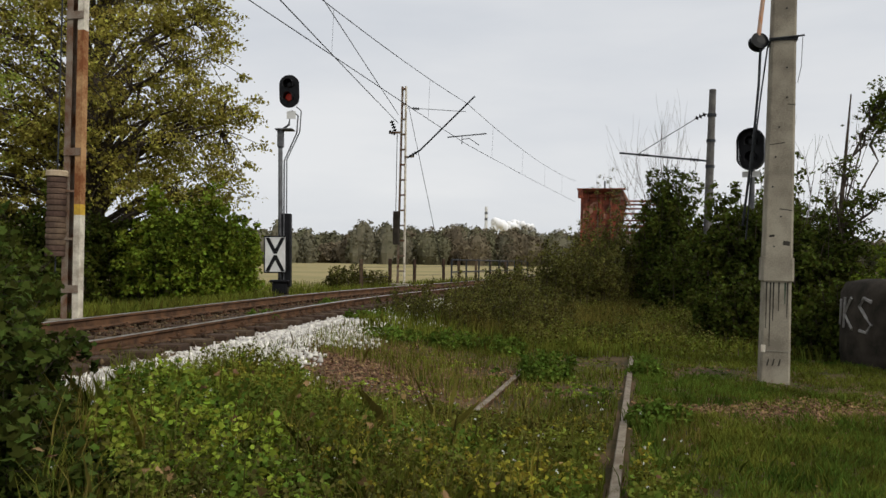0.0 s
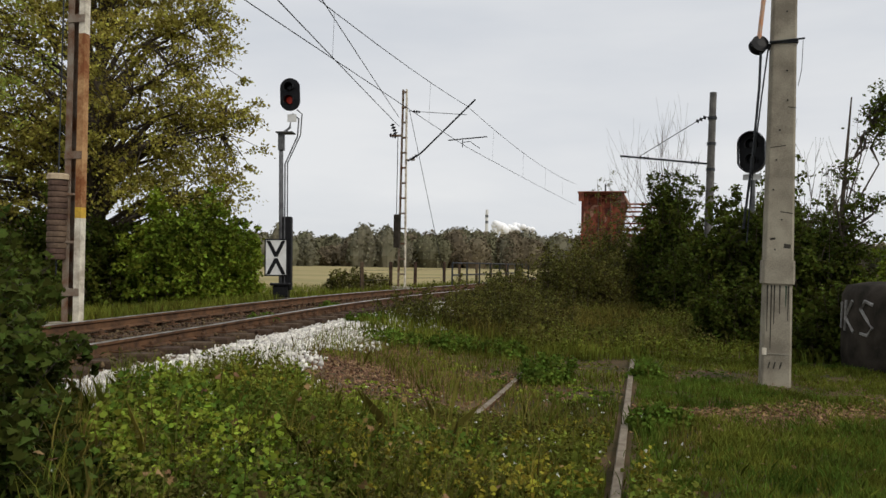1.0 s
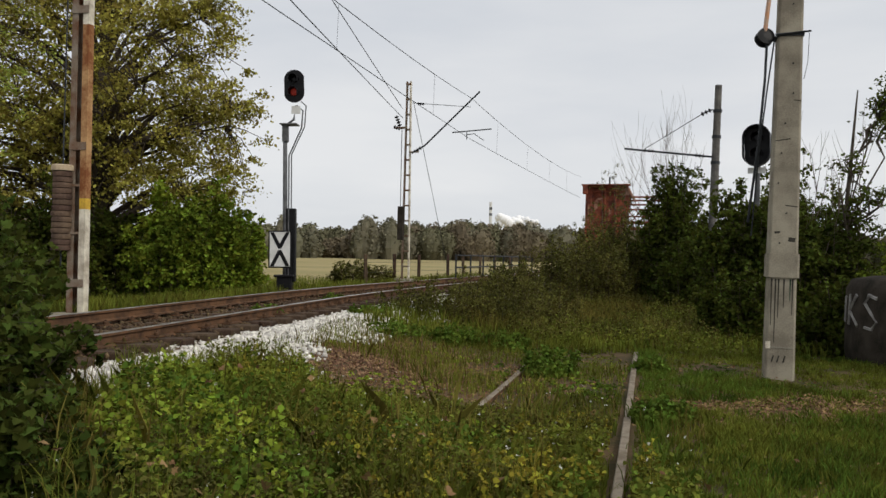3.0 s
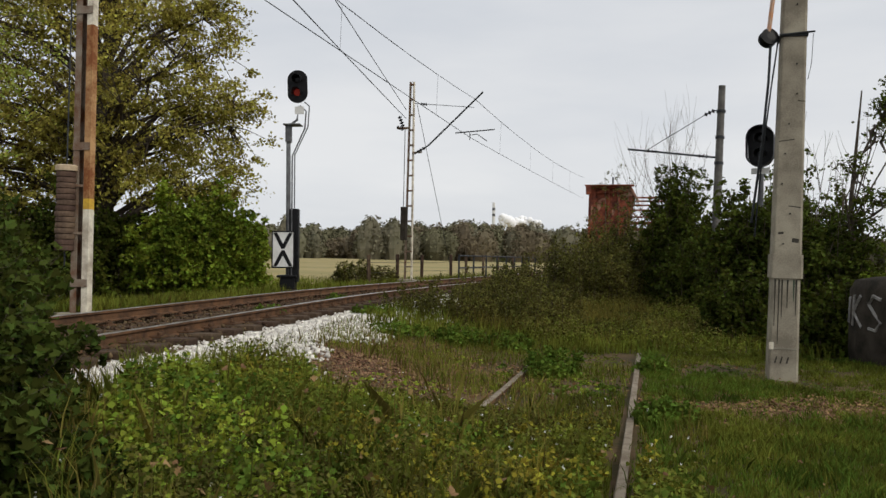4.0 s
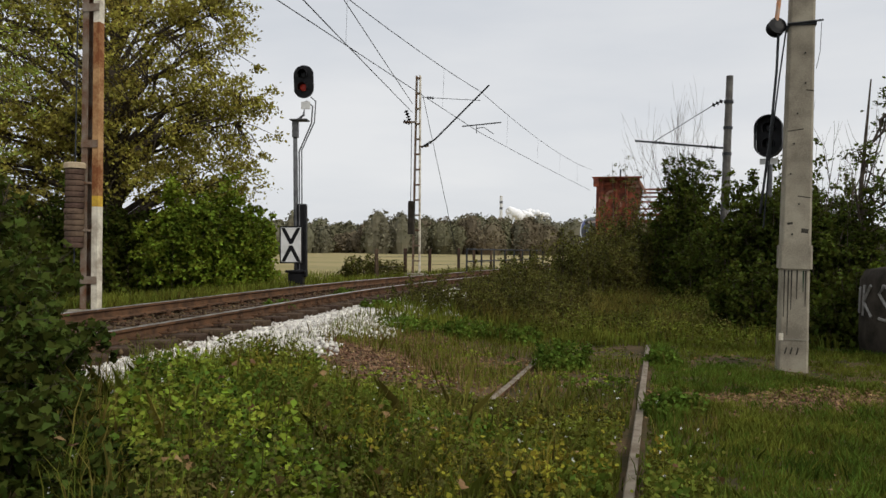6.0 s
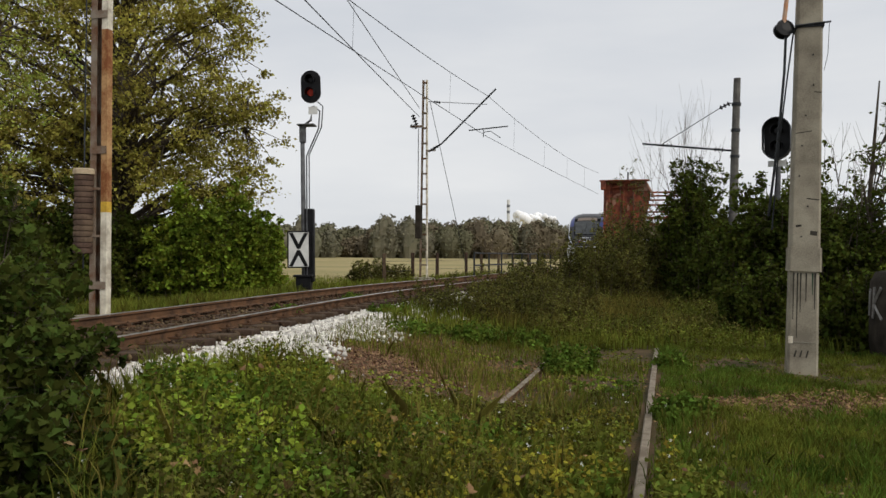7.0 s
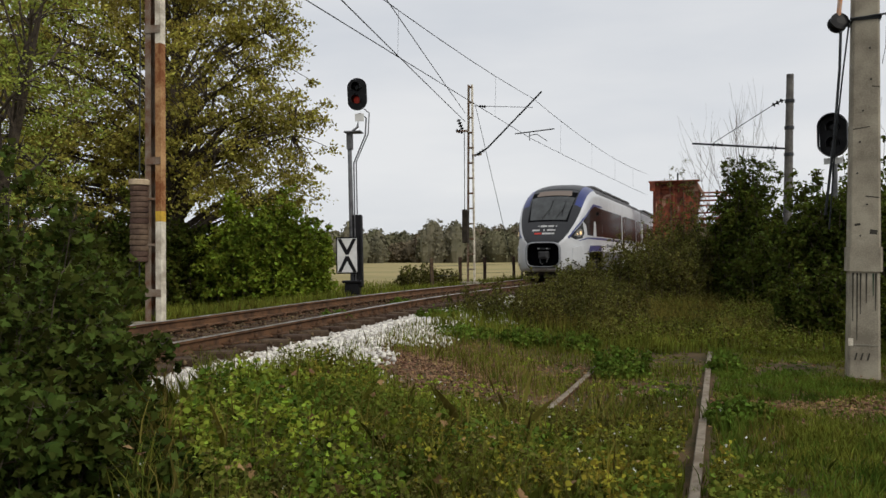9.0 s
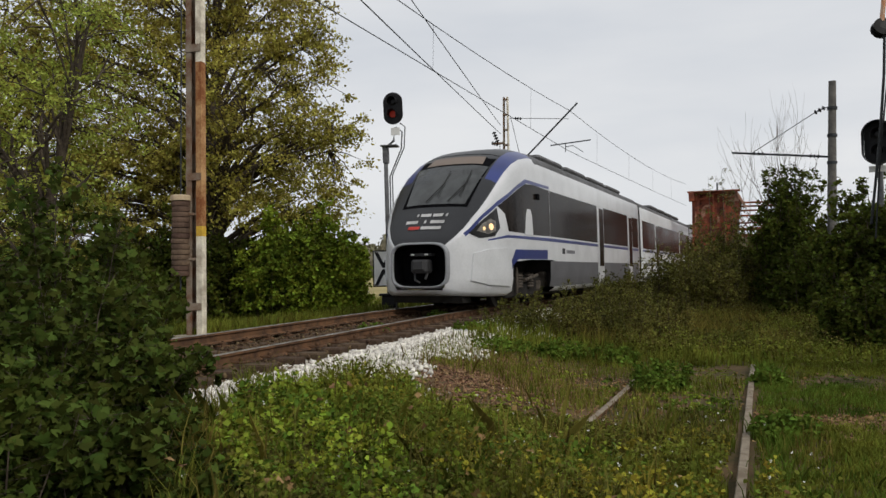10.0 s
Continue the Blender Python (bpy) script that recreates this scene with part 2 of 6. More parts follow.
def broad_leaves(points, size, flat=0.5, spread=0.35):
    """Like leaves, but with six corners: a rounded base, shoulders and a point."""
    n = len(points)
    q = leaves(points, size, flat, 1.25, spread).reshape(n, 4, 3)
    mid = (q[:, 0] + q[:, 2]) * 0.5
    a, b, c = q[:, 2] - q[:, 0], q[:, 1] - mid, q[:, 3] - mid
    v = np.stack([q[:, 0], mid - a * 0.2 + b * 0.95, mid + a * 0.14 + b * 0.8, q[:, 2], mid + a * 0.14 + c * 0.8, mid - a * 0.2 + c * 0.95], 1)
    return v.reshape(-1, 3)


def lobed_leaves(points, size, flat=0.5, spread=0.4):
    """Like leaves, but with ten corners: three pointed lobes and a base, as on maple and bramble."""
    n = len(points)
    q = leaves(points, size, flat, 1.05, spread).reshape(n, 4, 3)
    mid = (q[:, 0] + q[:, 2]) * 0.5
    a, b, c = q[:, 2] - q[:, 0], q[:, 1] - mid, q[:, 3] - mid
    at = lambda i, j: mid + a * i + (b if j > 0 else c) * abs(j)
    v = np.stack([at(-0.5, 0.0), at(-0.32, 0.6), at(-0.06, 1.2), at(0.02, 0.5), at(0.22, 0.62), at(0.6, 0.0), at(0.22, -0.62), at(0.02, -0.5), at(-0.06, -1.2), at(-0.32, -0.6)], 1)
    return v.reshape(-1, 3)


def blades(points, height, width=0.008, lean=0.4):
    n = len(points)
    h = np.broadcast_to(height, n) * rng.uniform(0.5, 1.3, n)
    t = rng.uniform(0, 2 * np.pi, n)
    side = np.stack([np.cos(t), np.sin(t), np.zeros(n)], 1) * (width * rng.uniform(0.6, 1.4, n))[:, None]
    t = rng.uniform(0, 2 * np.pi, n)
    bend = np.stack([np.cos(t), np.sin(t), np.zeros(n)], 1) * (h * lean * rng.uniform(0.1, 1, n))[:, None]
    up = np.stack([np.zeros(n), np.zeros(n), h], 1)
    v = np.empty((n, 4, 3))
    v[:, 0], v[:, 1] = points - side, points + side
    v[:, 2] = points + bend * 0.35 + up * 0.6 + side * 0.7
    v[:, 3] = points + bend + up * 0.95
    return v.reshape(-1, 3)


def bent_blades(points, height, width=0.004, lean=0.4):
    """Slim grass blades of five corners, bending over towards the tip."""
    n = len(points)
    q = blades(points, height, width, lean).reshape(n, 4, 3)
    side = (q[:, 1] - q[:, 0]) * 0.5
    mid = q[:, 2] - side * 0.7
    return np.stack([q[:, 0], q[:, 1], mid + side * 0.8, q[:, 3], mid - side * 0.8], 1).reshape(-1, 3)


def in_blobs(blobs, n, shell=0.55, rough=0.25):
    """Points in a union of ellipsoids (x, y, z, rx, ry, rz), thicker towards the skin, with an uneven outline."""
    w = np.array([b[3] * b[4] + b[4] * b[5] + b[3] * b[5] for b in blobs])
    pick = rng.choice(len(blobs), n, p=w / w.sum())
    d = rng.normal(size=(n, 3))
    d /= np.linalg.norm(d, axis=1)[:, None]
    r = shell + (1 - shell) * rng.uniform(0, 1, n) ** 0.6
    bl = np.array(blobs)[pick]
    wob = np.sin(d[:, 0] * 7 + pick) * np.sin(d[:, 1] * 6 + 2 * pick) * np.cos(d[:, 2] * 8 + pick)
    r = r * (1 + rough * wob + rng.normal(size=n) * 0.07)
    return bl[:, :3] + d * bl[:, 3:] * r[:, None]

# ---------------------------------------------------------------- the line of the two tracks
RAIL_Z = 0.73


def track_slope(y):
    k = min(1.0, max(0.0, (y - 12.5) / 12.5))
    q = min(1.0, max(0.0, (y - 31) / 14))
    return 0.195 + 0.138 * k * k * (3 - 2 * k) - 0.032 * q * q * (3 - 2 * q)


TRACK = {}
_x = -1.1
for _k in range(220, 3200):
    TRACK[_k] = _x
    _x += track_slope(_k / 10) * 0.1
_x = -1.1
for _k in range(220, -400, -1):
    TRACK[_k] = _x
    _x -= track_slope(_k / 10) * 0.1


def track_x(y):
    k = math.floor(y * 10)
    a = y * 10 - k
    return TRACK[k] * (1 - a) + TRACK[k + 1] * a


def track_pose(y, z=RAIL_Z, aside=0.0):
    """On the main track at y; local x runs along the rails towards the near end, aside is to the field side."""
    s = track_slope(y)
    turn = math.atan2(-1, -s)
    n = Vector((-1, s, 0)).normalized()
    return Matrix.Translation((track_x(y) + n.x * aside, y + n.y * aside, z)) @ Matrix.Rotation(turn, 4, "Z")


ALONG = []
_d = 0.0
for _k in range(-399, 3199):
    ALONG.append((_d, _k / 10))
    _d += 0.1 * math.hypot(1, track_slope(_k / 10))
ALONG_D = np.array([a for a, b in ALONG])
ALONG_Y = np.array([b for a, b in ALONG])


def y_at(d):
    return float(np.interp(d, ALONG_D, ALONG_Y))


def d_at(y):
    return float(np.interp(y, ALONG_Y, ALONG_D))


SIDING_SLOPE = 0.281


def siding_x(y):
    return 1.29 + SIDING_SLOPE * (y - 8.0)


def across(x, y):
    """Metres from the main track's middle, positive towards the near side."""
    s = 0.27
    tx = np.interp(y, ALONG_Y, [TRACK[k] for k in range(-399, 3199)])
    return (x - tx) / math.hypot(1, s)


def ground_z(x, y):
    x, y = np.asarray(x, dtype=float), np.asarray(y, dtype=float)
    a = across(x, y)
    bank = np.where(a > 0, np.clip((4.8 - a) / 3.3, 0, 1), np.clip((7.0 + a) / 4.0, 0, 1))
    bank = bank * bank * (3 - 2 * bank)
    z = 0.44 * bank
    near = np.exp(-((x * x + y * y) / 1600.0)) * (1 - 0.9 * np.exp(-(((x - 1.29 - 0.281 * (y - 8)) / 1.6) ** 2)))
    z = z + near * 0.05 * (np.sin(x * 1.3 + 0.7 * y) * np.cos(y * 0.9) + 0.6 * np.sin(x * 2.7 - y * 1.9) * np.sin(y * 2.3)) * np.clip(1 - bank, 0, 1)
    return z


# ---------------------------------------------------------------- ground
def build_ground():
    xs = np.concatenate([[-3000, -1200, -500, -200, -90, -50, -34], np.arange(-26, 30.1, 0.5), [38, 55, 100, 220, 500, 1200, 3000]])
    ys = np.concatenate([[-3000, -900, -250, -80, -35, -18], np.arange(-10, 60.1, 0.5), np.arange(64, 200, 6.0), [230, 300, 420, 700, 1300, 3000]])
    gx, gy = np.meshgrid(xs, ys)
    v = np.stack([gx.ravel(), gy.ravel(), ground_z(gx.ravel(), gy.ravel())], 1)
    w = len(xs)
    f, idx = [], []
    for j in range(len(ys) - 1):
        for i in range(w - 1):
            k = j * w + i
            f.append((k, k + 1, k + w + 1, k + w))
            cx, cy = (xs[i] + xs[i + 1]) / 2, (ys[j] + ys[j + 1]) / 2
            idx.append(1 if (across(cx, cy) < -8.5 and cy > 36) else 0)
    solo("ground", mesh_from("ground", v, f, [M_SOIL, M_FIELD], idx, True), None, "soil and dry stubble field beside the railway", "ground", kind="structure")


build_ground()

# ---------------------------------------------------------------- main track
RAIL_PROFILE = [(-0.075, -0.15), (0.075, -0.15), (0.075, -0.138), (0.012, -0.12), (0.009, -0.045), (0.036, -0.034), (0.036, -0.006), (0.028, 0.0), (-0.028, 0.0), (-0.036, -0.006), (-0.036, -0.034), (-0.009, -0.045), (-0.012, -0.12), (-0.075, -0.138)]


def rail_shape(points, mats=(0, 1)):
    """The rail's section carried along the points (x, y, z, side vector)."""
    s = Shape()
    n = len(RAIL_PROFILE)
    vs = [(x + sx * a, y + sy * a, z + b) for x, y, z, sx, sy in points for a, b in RAIL_PROFILE]
    fs, idx = [], []
    for k in range(len(points) - 1):
        for a in range(n):
            fs.append((k * n + a, k * n + (a + 1) % n, (k + 1) * n + (a + 1) % n, (k + 1) * n + a))
            idx.append(mats[1] if a in (6, 7, 8) else mats[0])
    s.v, s.f, s.i = vs, fs, idx
    return s


def build_track():
    for side in (-1, 1):
        pts = []
        for y in [-14 + 0.75 * k for k in range(150)] + [100 + 4 * k for k in range(45)]:
            m = track_pose(y, RAIL_Z + 0.025 * side, side * 0.753)
            n = m.to_3x3() @ Vector((0, 1, 0))
            pts.append((*m.translation, n.x, n.y))
        solo("rail", rail_shape(pts), [M_RAIL, M_RAILTOP], "rusty steel rail with a worn bright head", "rail", group="running rails", kind="structure")
    # sleepers and their fastenings
    sl = Shape().box((0, 0, -0.26), (0.25, 2.55, 0.18), bevel=0.02).mesh("sleeper", [M_SLEEPER])
    fa = Shape()
    for q in (-0.753, 0.753):
        fa.box((0, q, -0.157), (0.17, 0.34, 0.022), bevel=0.005)
        for e in (-0.11, 0.11):
            fa.box((0, q + e, -0.125), (0.09, 0.05, 0.05), bevel=0.012)
            fa.tube([(0, q + e, -0.14), (0, q + e, -0.085)], 0.018, 6)
    fam = fa.mesh("rail_clip", [M_RAIL])
    bed = thing("track_bed", Matrix(), "row of weathered sleepers under rusty rails", "track", kind="structure")
    d0 = d_at(-6)
    for k in range(118):
        m = track_pose(y_at(d0 + 0.62 * k))
        for nm, me in (("sleeper", sl), ("rail_clip", fam)):
            ob = new(nm, me)
            ob.parent = bed
            ob.matrix_local = m @ pose(0, 0, 0, 0.95, 0, random.uniform(-1, 1)*(nm == 'sleeper'))


build_track()


def stones(n, place, size, mat, name, label, category="ballast"):
    """Loose angular stones, joined; place(n) gives their points."""
    p = place(n)
    base = np.array([(1, 0, 0), (-1, 0, 0), (0, 1, 0), (0, -1, 0), (0, 0, 1), (0, 0, -1)], dtype=float)
    tri = np.array([(0, 2, 4), (2, 1, 4), (1, 3, 4), (3, 0, 4), (2, 0, 5), (1, 2, 5), (3, 1, 5), (0, 3, 5)])
    n = len(p)
    q = rng.normal(size=(n, 4))
    q /= np.linalg.norm(q, axis=1)[:, None]
    w, x, y, z = q.T
    R = np.stack([1 - 2 * (y * y + z * z), 2 * (x * y - z * w), 2 * (x * z + y * w), 2 * (x * y + z * w), 1 - 2 * (x * x + z * z), 2 * (y * z - x * w), 2 * (x * z - y * w), 2 * (y * z + x * w), 1 - 2 * (x * x + y * y)], 1).reshape(n, 3, 3)
    s = size * rng.uniform(0.6, 1.35, (n, 1, 1))
    b = base[None] * rng.uniform(0.6, 1.2, (n, 6, 1)) + rng.normal(size=(n, 6, 3)) * 0.12
    v = np.einsum("nij,nkj->nki", R, b * s) + p[:, None]
    faces = (tri[None] + 6 * np.arange(n)[:, None, None]).reshape(-1, 3)
    me = bpy.data.meshes.new(name)
    me.vertices.add(n * 6)
    me.vertices.foreach_set("co", v.astype(np.float32).ravel())
    me.loops.add(len(faces) * 3)
    me.loops.foreach_set("vertex_index", faces.astype(np.int32).ravel())
    me.polygons.add(len(faces))
    me.polygons.foreach_set("loop_start", np.arange(0, len(faces) * 3, 3, dtype=np.int32))
    me.materials.append(mat)
    me.update(calc_edges=True)
    return solo(name, me, None, label, category, kind="stuff")


def along_track(y0, y1, a0, a1, n, z=None, jitter=0.03, bias=1.0):
    """Points beside the main track, a0 to a1 metres to the near side."""
    y = y0 + (y1 - y0) * rng.uniform(0, 1, n) ** bias
    a = rng.uniform(a0, a1, n)
    tx = np.interp(y, ALONG_Y, [TRACK[k] for k in range(-399, 3199)])
    x = tx + a * 1.035
    zz = ground_z(x, y) if z is None else np.full(n, z)
    return np.stack([x, y, zz + rng.normal(size=n) * jitter], 1)


def shoulder(n):
    y = rng.uniform(6.3, 27, n)
    a = 0.95 + rng.beta(1.1, 1.9, n) * (1.75 + 0.25 * np.sin(y * 1.7) + 0.15 * np.sin(y * 4.1))
    tx = np.interp(y, ALONG_Y, [TRACK[k] for k in range(-399, 3199)])
    x = tx + a * 1.035
    return np.stack([x, y, ground_z(x, y) + 0.012 + rng.uniform(0, 0.035, n)], 1)


stones(21000, shoulder, 0.036, M_STONE, "white_ballast", "loose white crushed stone on the track shoulder")
stones(24000, lambda n: along_track(3, 36, -1.6, 1.15, n, 0.525, 0.022), 0.032, M_BROWNSTONE, "old_ballast", "rust-brown old ballast between the sleepers")
bed_shape = Shape()
_vs = []
_ys = [-20 + 1.0 * k for k in range(120)] + [100 + 10 * k for k in range(19)]
for _y in _ys:
    for _a, _z in ((1.9, 0.3), (1.25, 0.5), (-1.3, 0.525), (-2.2, 0.33)):
        _m = track_pose(_y, _z, -_a)
        _vs.append(tuple(_m.translation))
bed_shape.add(_vs, [(4 * k + a, 4 * k + a + 1, 4 * k + a + 5, 4 * k + a + 4) for k in range(len(_ys) - 1) for a in range(3)])
solo("ballast_bed", bed_shape, [M_BROWNSTONE], "compacted brown ballast bed of the main track", "ballast bed", kind="structure")




def bare_patch(n):
    """Bare ground between the ballast and the sunken rails, and a worn strip across the path."""
    k = n // 2
    x, y = rng.normal(-0.7, 1.0, k), rng.normal(10.2, 1.2, k)
    x2 = rng.uniform(2.4, 9.0, n - k)
    y2 = 8.0 + 0.05 * (x2 - 2.4) + rng.normal(size=n - k) * 0.35 * (1 + 0.5 * np.sin(x2 * 2.1))
    x, y = np.concatenate([x, x2]), np.concatenate([y, y2])
    keep = across(x, y) > 1.9
    x, y = x[keep], y[keep]
    return np.stack([x, y, ground_z(x, y) + 0.005], 1)


stones(15000, bare_patch, 0.02, M_REDSOIL, "soil_clods", "reddish clods and gravel on bare ground", "soil")

# ---------------------------------------------------------------- siding
def build_siding():
    n = Vector((1, -SIDING_SLOPE, 0)).normalized()
    for side, y0, y1 in ((-1, -4, 11.8), (1, -4, 13.0)):
        pts = []
        for k in range(12):
            y = y0 + (y1 - y0) * k / 11
            pts.append((siding_x(y) + n.x * side * 0.75, y + n.y * side * 0.75, 0.06 + 0.012 * math.sin(k * 1.3 + side), n.x, n.y))
        solo("siding_rail", rail_shape(pts), [M_RAIL, M_OLDRAIL], "dull worn rail sunk in grass and weeds", "rail", group="siding rails", kind="structure")


build_siding()


# ---------------------------------------------------------------- masts, poles and signals
def batten_mast(base, height, w0, w1, depth, leg, name, label, mats_left, mats_right, bands_right=(), step=0.75, leg_parts=2):
    """A mast of two channel legs joined by batten plates, wider at the foot. bands_right: (z0, z1, material index) of the near leg."""
    mast = thing(name, base, label, "mast", group="overhead line masts")
    w = lambda z: w0 + (w1 - w0) * z / height
    for side, mats in ((-1, mats_left), (1, mats_right)):
        s = Shape()
        cuts = [0.0, height] if side < 0 else sorted({0.0, height, *[b for q in bands_right for b in q[:2]]})
        for z0, z1 in zip(cuts, cuts[1:]):
            mat = 0
            for b0, b1, k in bands_right if side > 0 else ():
                if b0 <= (z0 + z1) / 2 < b1:
                    mat = k
            d, e, q = depth / 2, leg / 2, 0.012
            prof = [(e, -d), (e, d), (-e, d), (-e, d - q), (e - q, d - q), (e - q, -d + q), (-e, -d + q), (-e, -d)]
            n = len(prof)
            s.add([(side * (w(z) / 2 + i), j, z) for z in (z0, z1) for i, j in prof],
                  [(k, (k + 1) % n, n + (k + 1) % n, n + k) if side > 0 else (n + k, n + (k + 1) % n, (k + 1) % n, k) for k in range(n)], mat)
        part("leg", s, list(mats), mast)
    z = 0.6
    while z < height:
        s = Shape()
        for dy in (-depth / 2 - 0.011, depth / 2 + 0.011):
            s.box((0, dy, z), (w(z) + leg, 0.01, 0.13 if height > 8.5 else 0.06), bevel=0.003)
        part("batten_plate", s, [mats_left[0]], mast)
        z += step
    s = Shape().box((0, 0, -0.1), (w0 + 0.5, depth + 0.45, 0.4), bevel=0.04)
    part("foundation", s, [M_CONCRETE], mast)
    return mast


def build_left_mast():
    base = pose(-5.98, 13.0, 0.42, 0, -0.2, -13)
    h = 9.0
    mast = batten_mast(base, h, 0.215, 0.205, 0.13, 0.115, "catenary_mast", "rusty batten-plate steel mast with a white and yellow painted leg",
                       [M_STEEL], [M_RUST, M_WHITEPAINT, M_YELLOW], ((0, 1.84, 1), (1.84, 2.02, 2), (4.95, h, 1)), 2.3)
    return mast


build_left_mast()


def build_weights():
    w = thing("tension_weight_stack", pose(-6.25, 12.95, 1.56), "stack of brown ribbed tension weights with a cream cap", "weights")
    for k in range(14):
        part("weight_disc", Shape().lathe([(0.12, 0), (0.158, 0.008), (0.163, 0.05), (0.158, 0.088), (0.12, 0.094)], 18, pose(random.uniform(-0.008, 0.008), random.uniform(-0.008, 0.008), 0.095 * k)), [M_WEIGHT], w, smooth=False)
    part("cap", Shape().lathe([(0.15, 1.335), (0.18, 1.34), (0.18, 1.42), (0.15, 1.44)], 18), [M_CREAM], w, "cream painted cap")
    part("rod", Shape().tube([(0, 0, -0.25), (0, 0, 1.6), (0.02, 0, 7.5)], 0.012, 6), [M_WIRE], w)
    for z in (0.3, 1.1):
        part("guide_bracket", Shape().box((0.16, 0, z), (0.34, 0.04, 0.04)), [M_STEEL], w)


M_WEIGHT = material("brown_iron_weights", (0.15, 0.1, 0.07), (0.07, 0.045, 0.035), 5, 0.8, 0, 0.3, rand=0.3)
M_CREAM = material("cream_paint", (0.6, 0.5, 0.34), (0.4, 0.3, 0.2), 6, 0.6)
build_weights()


def insulator(p, q, parent, n=3, r=0.06):
    """A string of dark ribbed insulators from p to q, on parent."""
    p, q = Vector(p), Vector(q)
    d = q - p
    m = Matrix.Translation(p) @ d.to_track_quat("Z", "Y").to_matrix().to_4x4()
    prof = [(0.02, 0)]
    for k in range(n):
        z = d.length * (k + 0.2) / n
        prof += [(0.025, z), (r, z + d.length * 0.2 / n), (r, z + d.length * 0.4 / n), (0.025, z + d.length * 0.6 / n)]
    part("insulator", Shape().lathe(prof + [(0.02, d.length)], 10, m), [M_BLACK], parent)


MAST2 = Matrix.Translation((-1.14, 31.3, 0.55))


def build_catenary_mast():
    at = Matrix.Translation(MAST2.translation) @ pose(0, 0, 0, 0, 0, -17)
    mast = batten_mast(at, 8.15, 0.29, 0.15, 0.12, 0.055, "catenary_mast", "slender rusty grey steel lattice mast beside the track", [M_STEEL], [M_STEEL2, M_WHITEPAINT], ((0, 8.15, 1),), 0.62)
    part("weight_box", Shape().box((-0.16, -0.2, 2.35), (0.24, 0.24, 1.35), bevel=0.02), [M_DARKCONCRETE], mast, "dark stack of tension weights")
    part("weight_rod", Shape().tube([(-0.2, -0.2, 2.7), (-0.2, -0.2, 6.2)], 0.015, 6), [M_WIRE], mast)
    part("bracket", Shape().box((-0.28, -0.1, 6.25), (0.5, 0.08, 0.08)), [M_STEEL], mast)
    part("bracket", Shape().box((0.3, -0.1, 5.25), (0.4, 0.06, 0.06)), [M_STEEL], mast)
    # cantilever: sloping tube, top tie, registration arm
    part("cantilever_tube", Shape().tube([(0.2, -0.1, 5.2), (0.75, -0.1, 5.5), (3.0, -0.1, 7.6)], 0.035, 8), [M_WIRE], mast)
    part("top_tie", Shape().tube([(0.15, -0.1, 7.25), (2.65, -0.1, 7.0)], 0.012, 6), [M_WIRE], mast)
    insulator((0.4, -0.1, 7.22), (0.7, -0.1, 7.18), mast)
    insulator((0.3, -0.1, 5.24), (0.62, -0.1, 5.43), mast, 3, 0.075)
    part("registration_arm", Shape().tube([(1.9, -0.1, 6.0), (3.5, -0.1, 6.1)], 0.025, 6), [M_WIRE], mast)
    part("drop_bracket", Shape().tube([(2.5, -0.1, 6.0), (2.5, -0.1, 5.7)], 0.018, 6).tube([(2.5, -0.1, 5.9), (2.8, -0.1, 5.93), (3.2, -0.1, 5.65)], 0.016, 6), [M_WIRE], mast)
    insulator((-0.5, -0.1, 6.75), (-0.32, -0.1, 6.3), mast, 4, 0.09)
    insulator((-0.6, -0.1, 6.3), (-0.3, -0.1, 6.2), mast, 3, 0.08)


M_STEEL2 = material("rust_streaked_steel", (0.26, 0.23, 0.2), (0.15, 0.08, 0.045), 4, 0.75, 0.2)
build_catenary_mast()


def light_head(signal, y, z, lit, x=0.0):
    """A black oval signal head facing -y, hooded lamps on it."""
    out = []
    for k in range(20):
        t = 2 * math.pi * k / 20
        out.append((x + 0.29 * math.cos(t), (0.19 if math.sin(t) > 0 else -0.19) + 0.28 * math.sin(t)))
    head = part("signal_head", Shape().prism(out, 0.035, pose(0, y - 0.06, z)).box((x, y + 0.06, z), (0.36, 0.2, 0.7), bevel=0.03), [M_BLACK], signal, "black oval head with hooded lamps")
    for dz, col in ((0.2, M_LENS), (-0.17, M_REDLIGHT if lit else M_LENS)):
        hood = Shape()
        n = 14
        ring = [(0.125 * math.cos(t), 0.125 * math.sin(t)) for t in (radians(-25 + 230 * k / (n - 1)) for k in range(n))]
        ring2 = [(x + a * 1.07, b * 1.07) for a, b in ring]
        ring = [(x + a, b) for a, b in ring]
        vs = [(a, y - 0.07, z + dz + b) for a, b in ring] + [(a, y - 0.32, z + dz + b - 0.05 + 0.03 * (b > 0)) for a, b in ring] + [(a, y - 0.07, z + dz + b) for a, b in ring2] + [(a, y - 0.325, z + dz + b - 0.05 + 0.03 * (b > 0)) for a, b in ring2]
        fs = [(k, k + 1, n + k + 1, n + k) for k in range(n - 1)] + [(2 * n + k, 3 * n + k, 3 * n + k + 1, 2 * n + k + 1) for k in range(n - 1)] + [(n + k, n + k + 1, 3 * n + k + 1, 3 * n + k) for k in range(n - 1)]
        hood.add(vs, fs)
        part("hood", hood, [M_BLACK], head)
        part("lens", Shape().lathe([(0.1, 0), (0.1, 0.01), (0.06, 0.025)], 16, Matrix.Translation((x, y - 0.08, z + dz)) @ pose(0, 0, 0, 90)), [col], head)
    return head


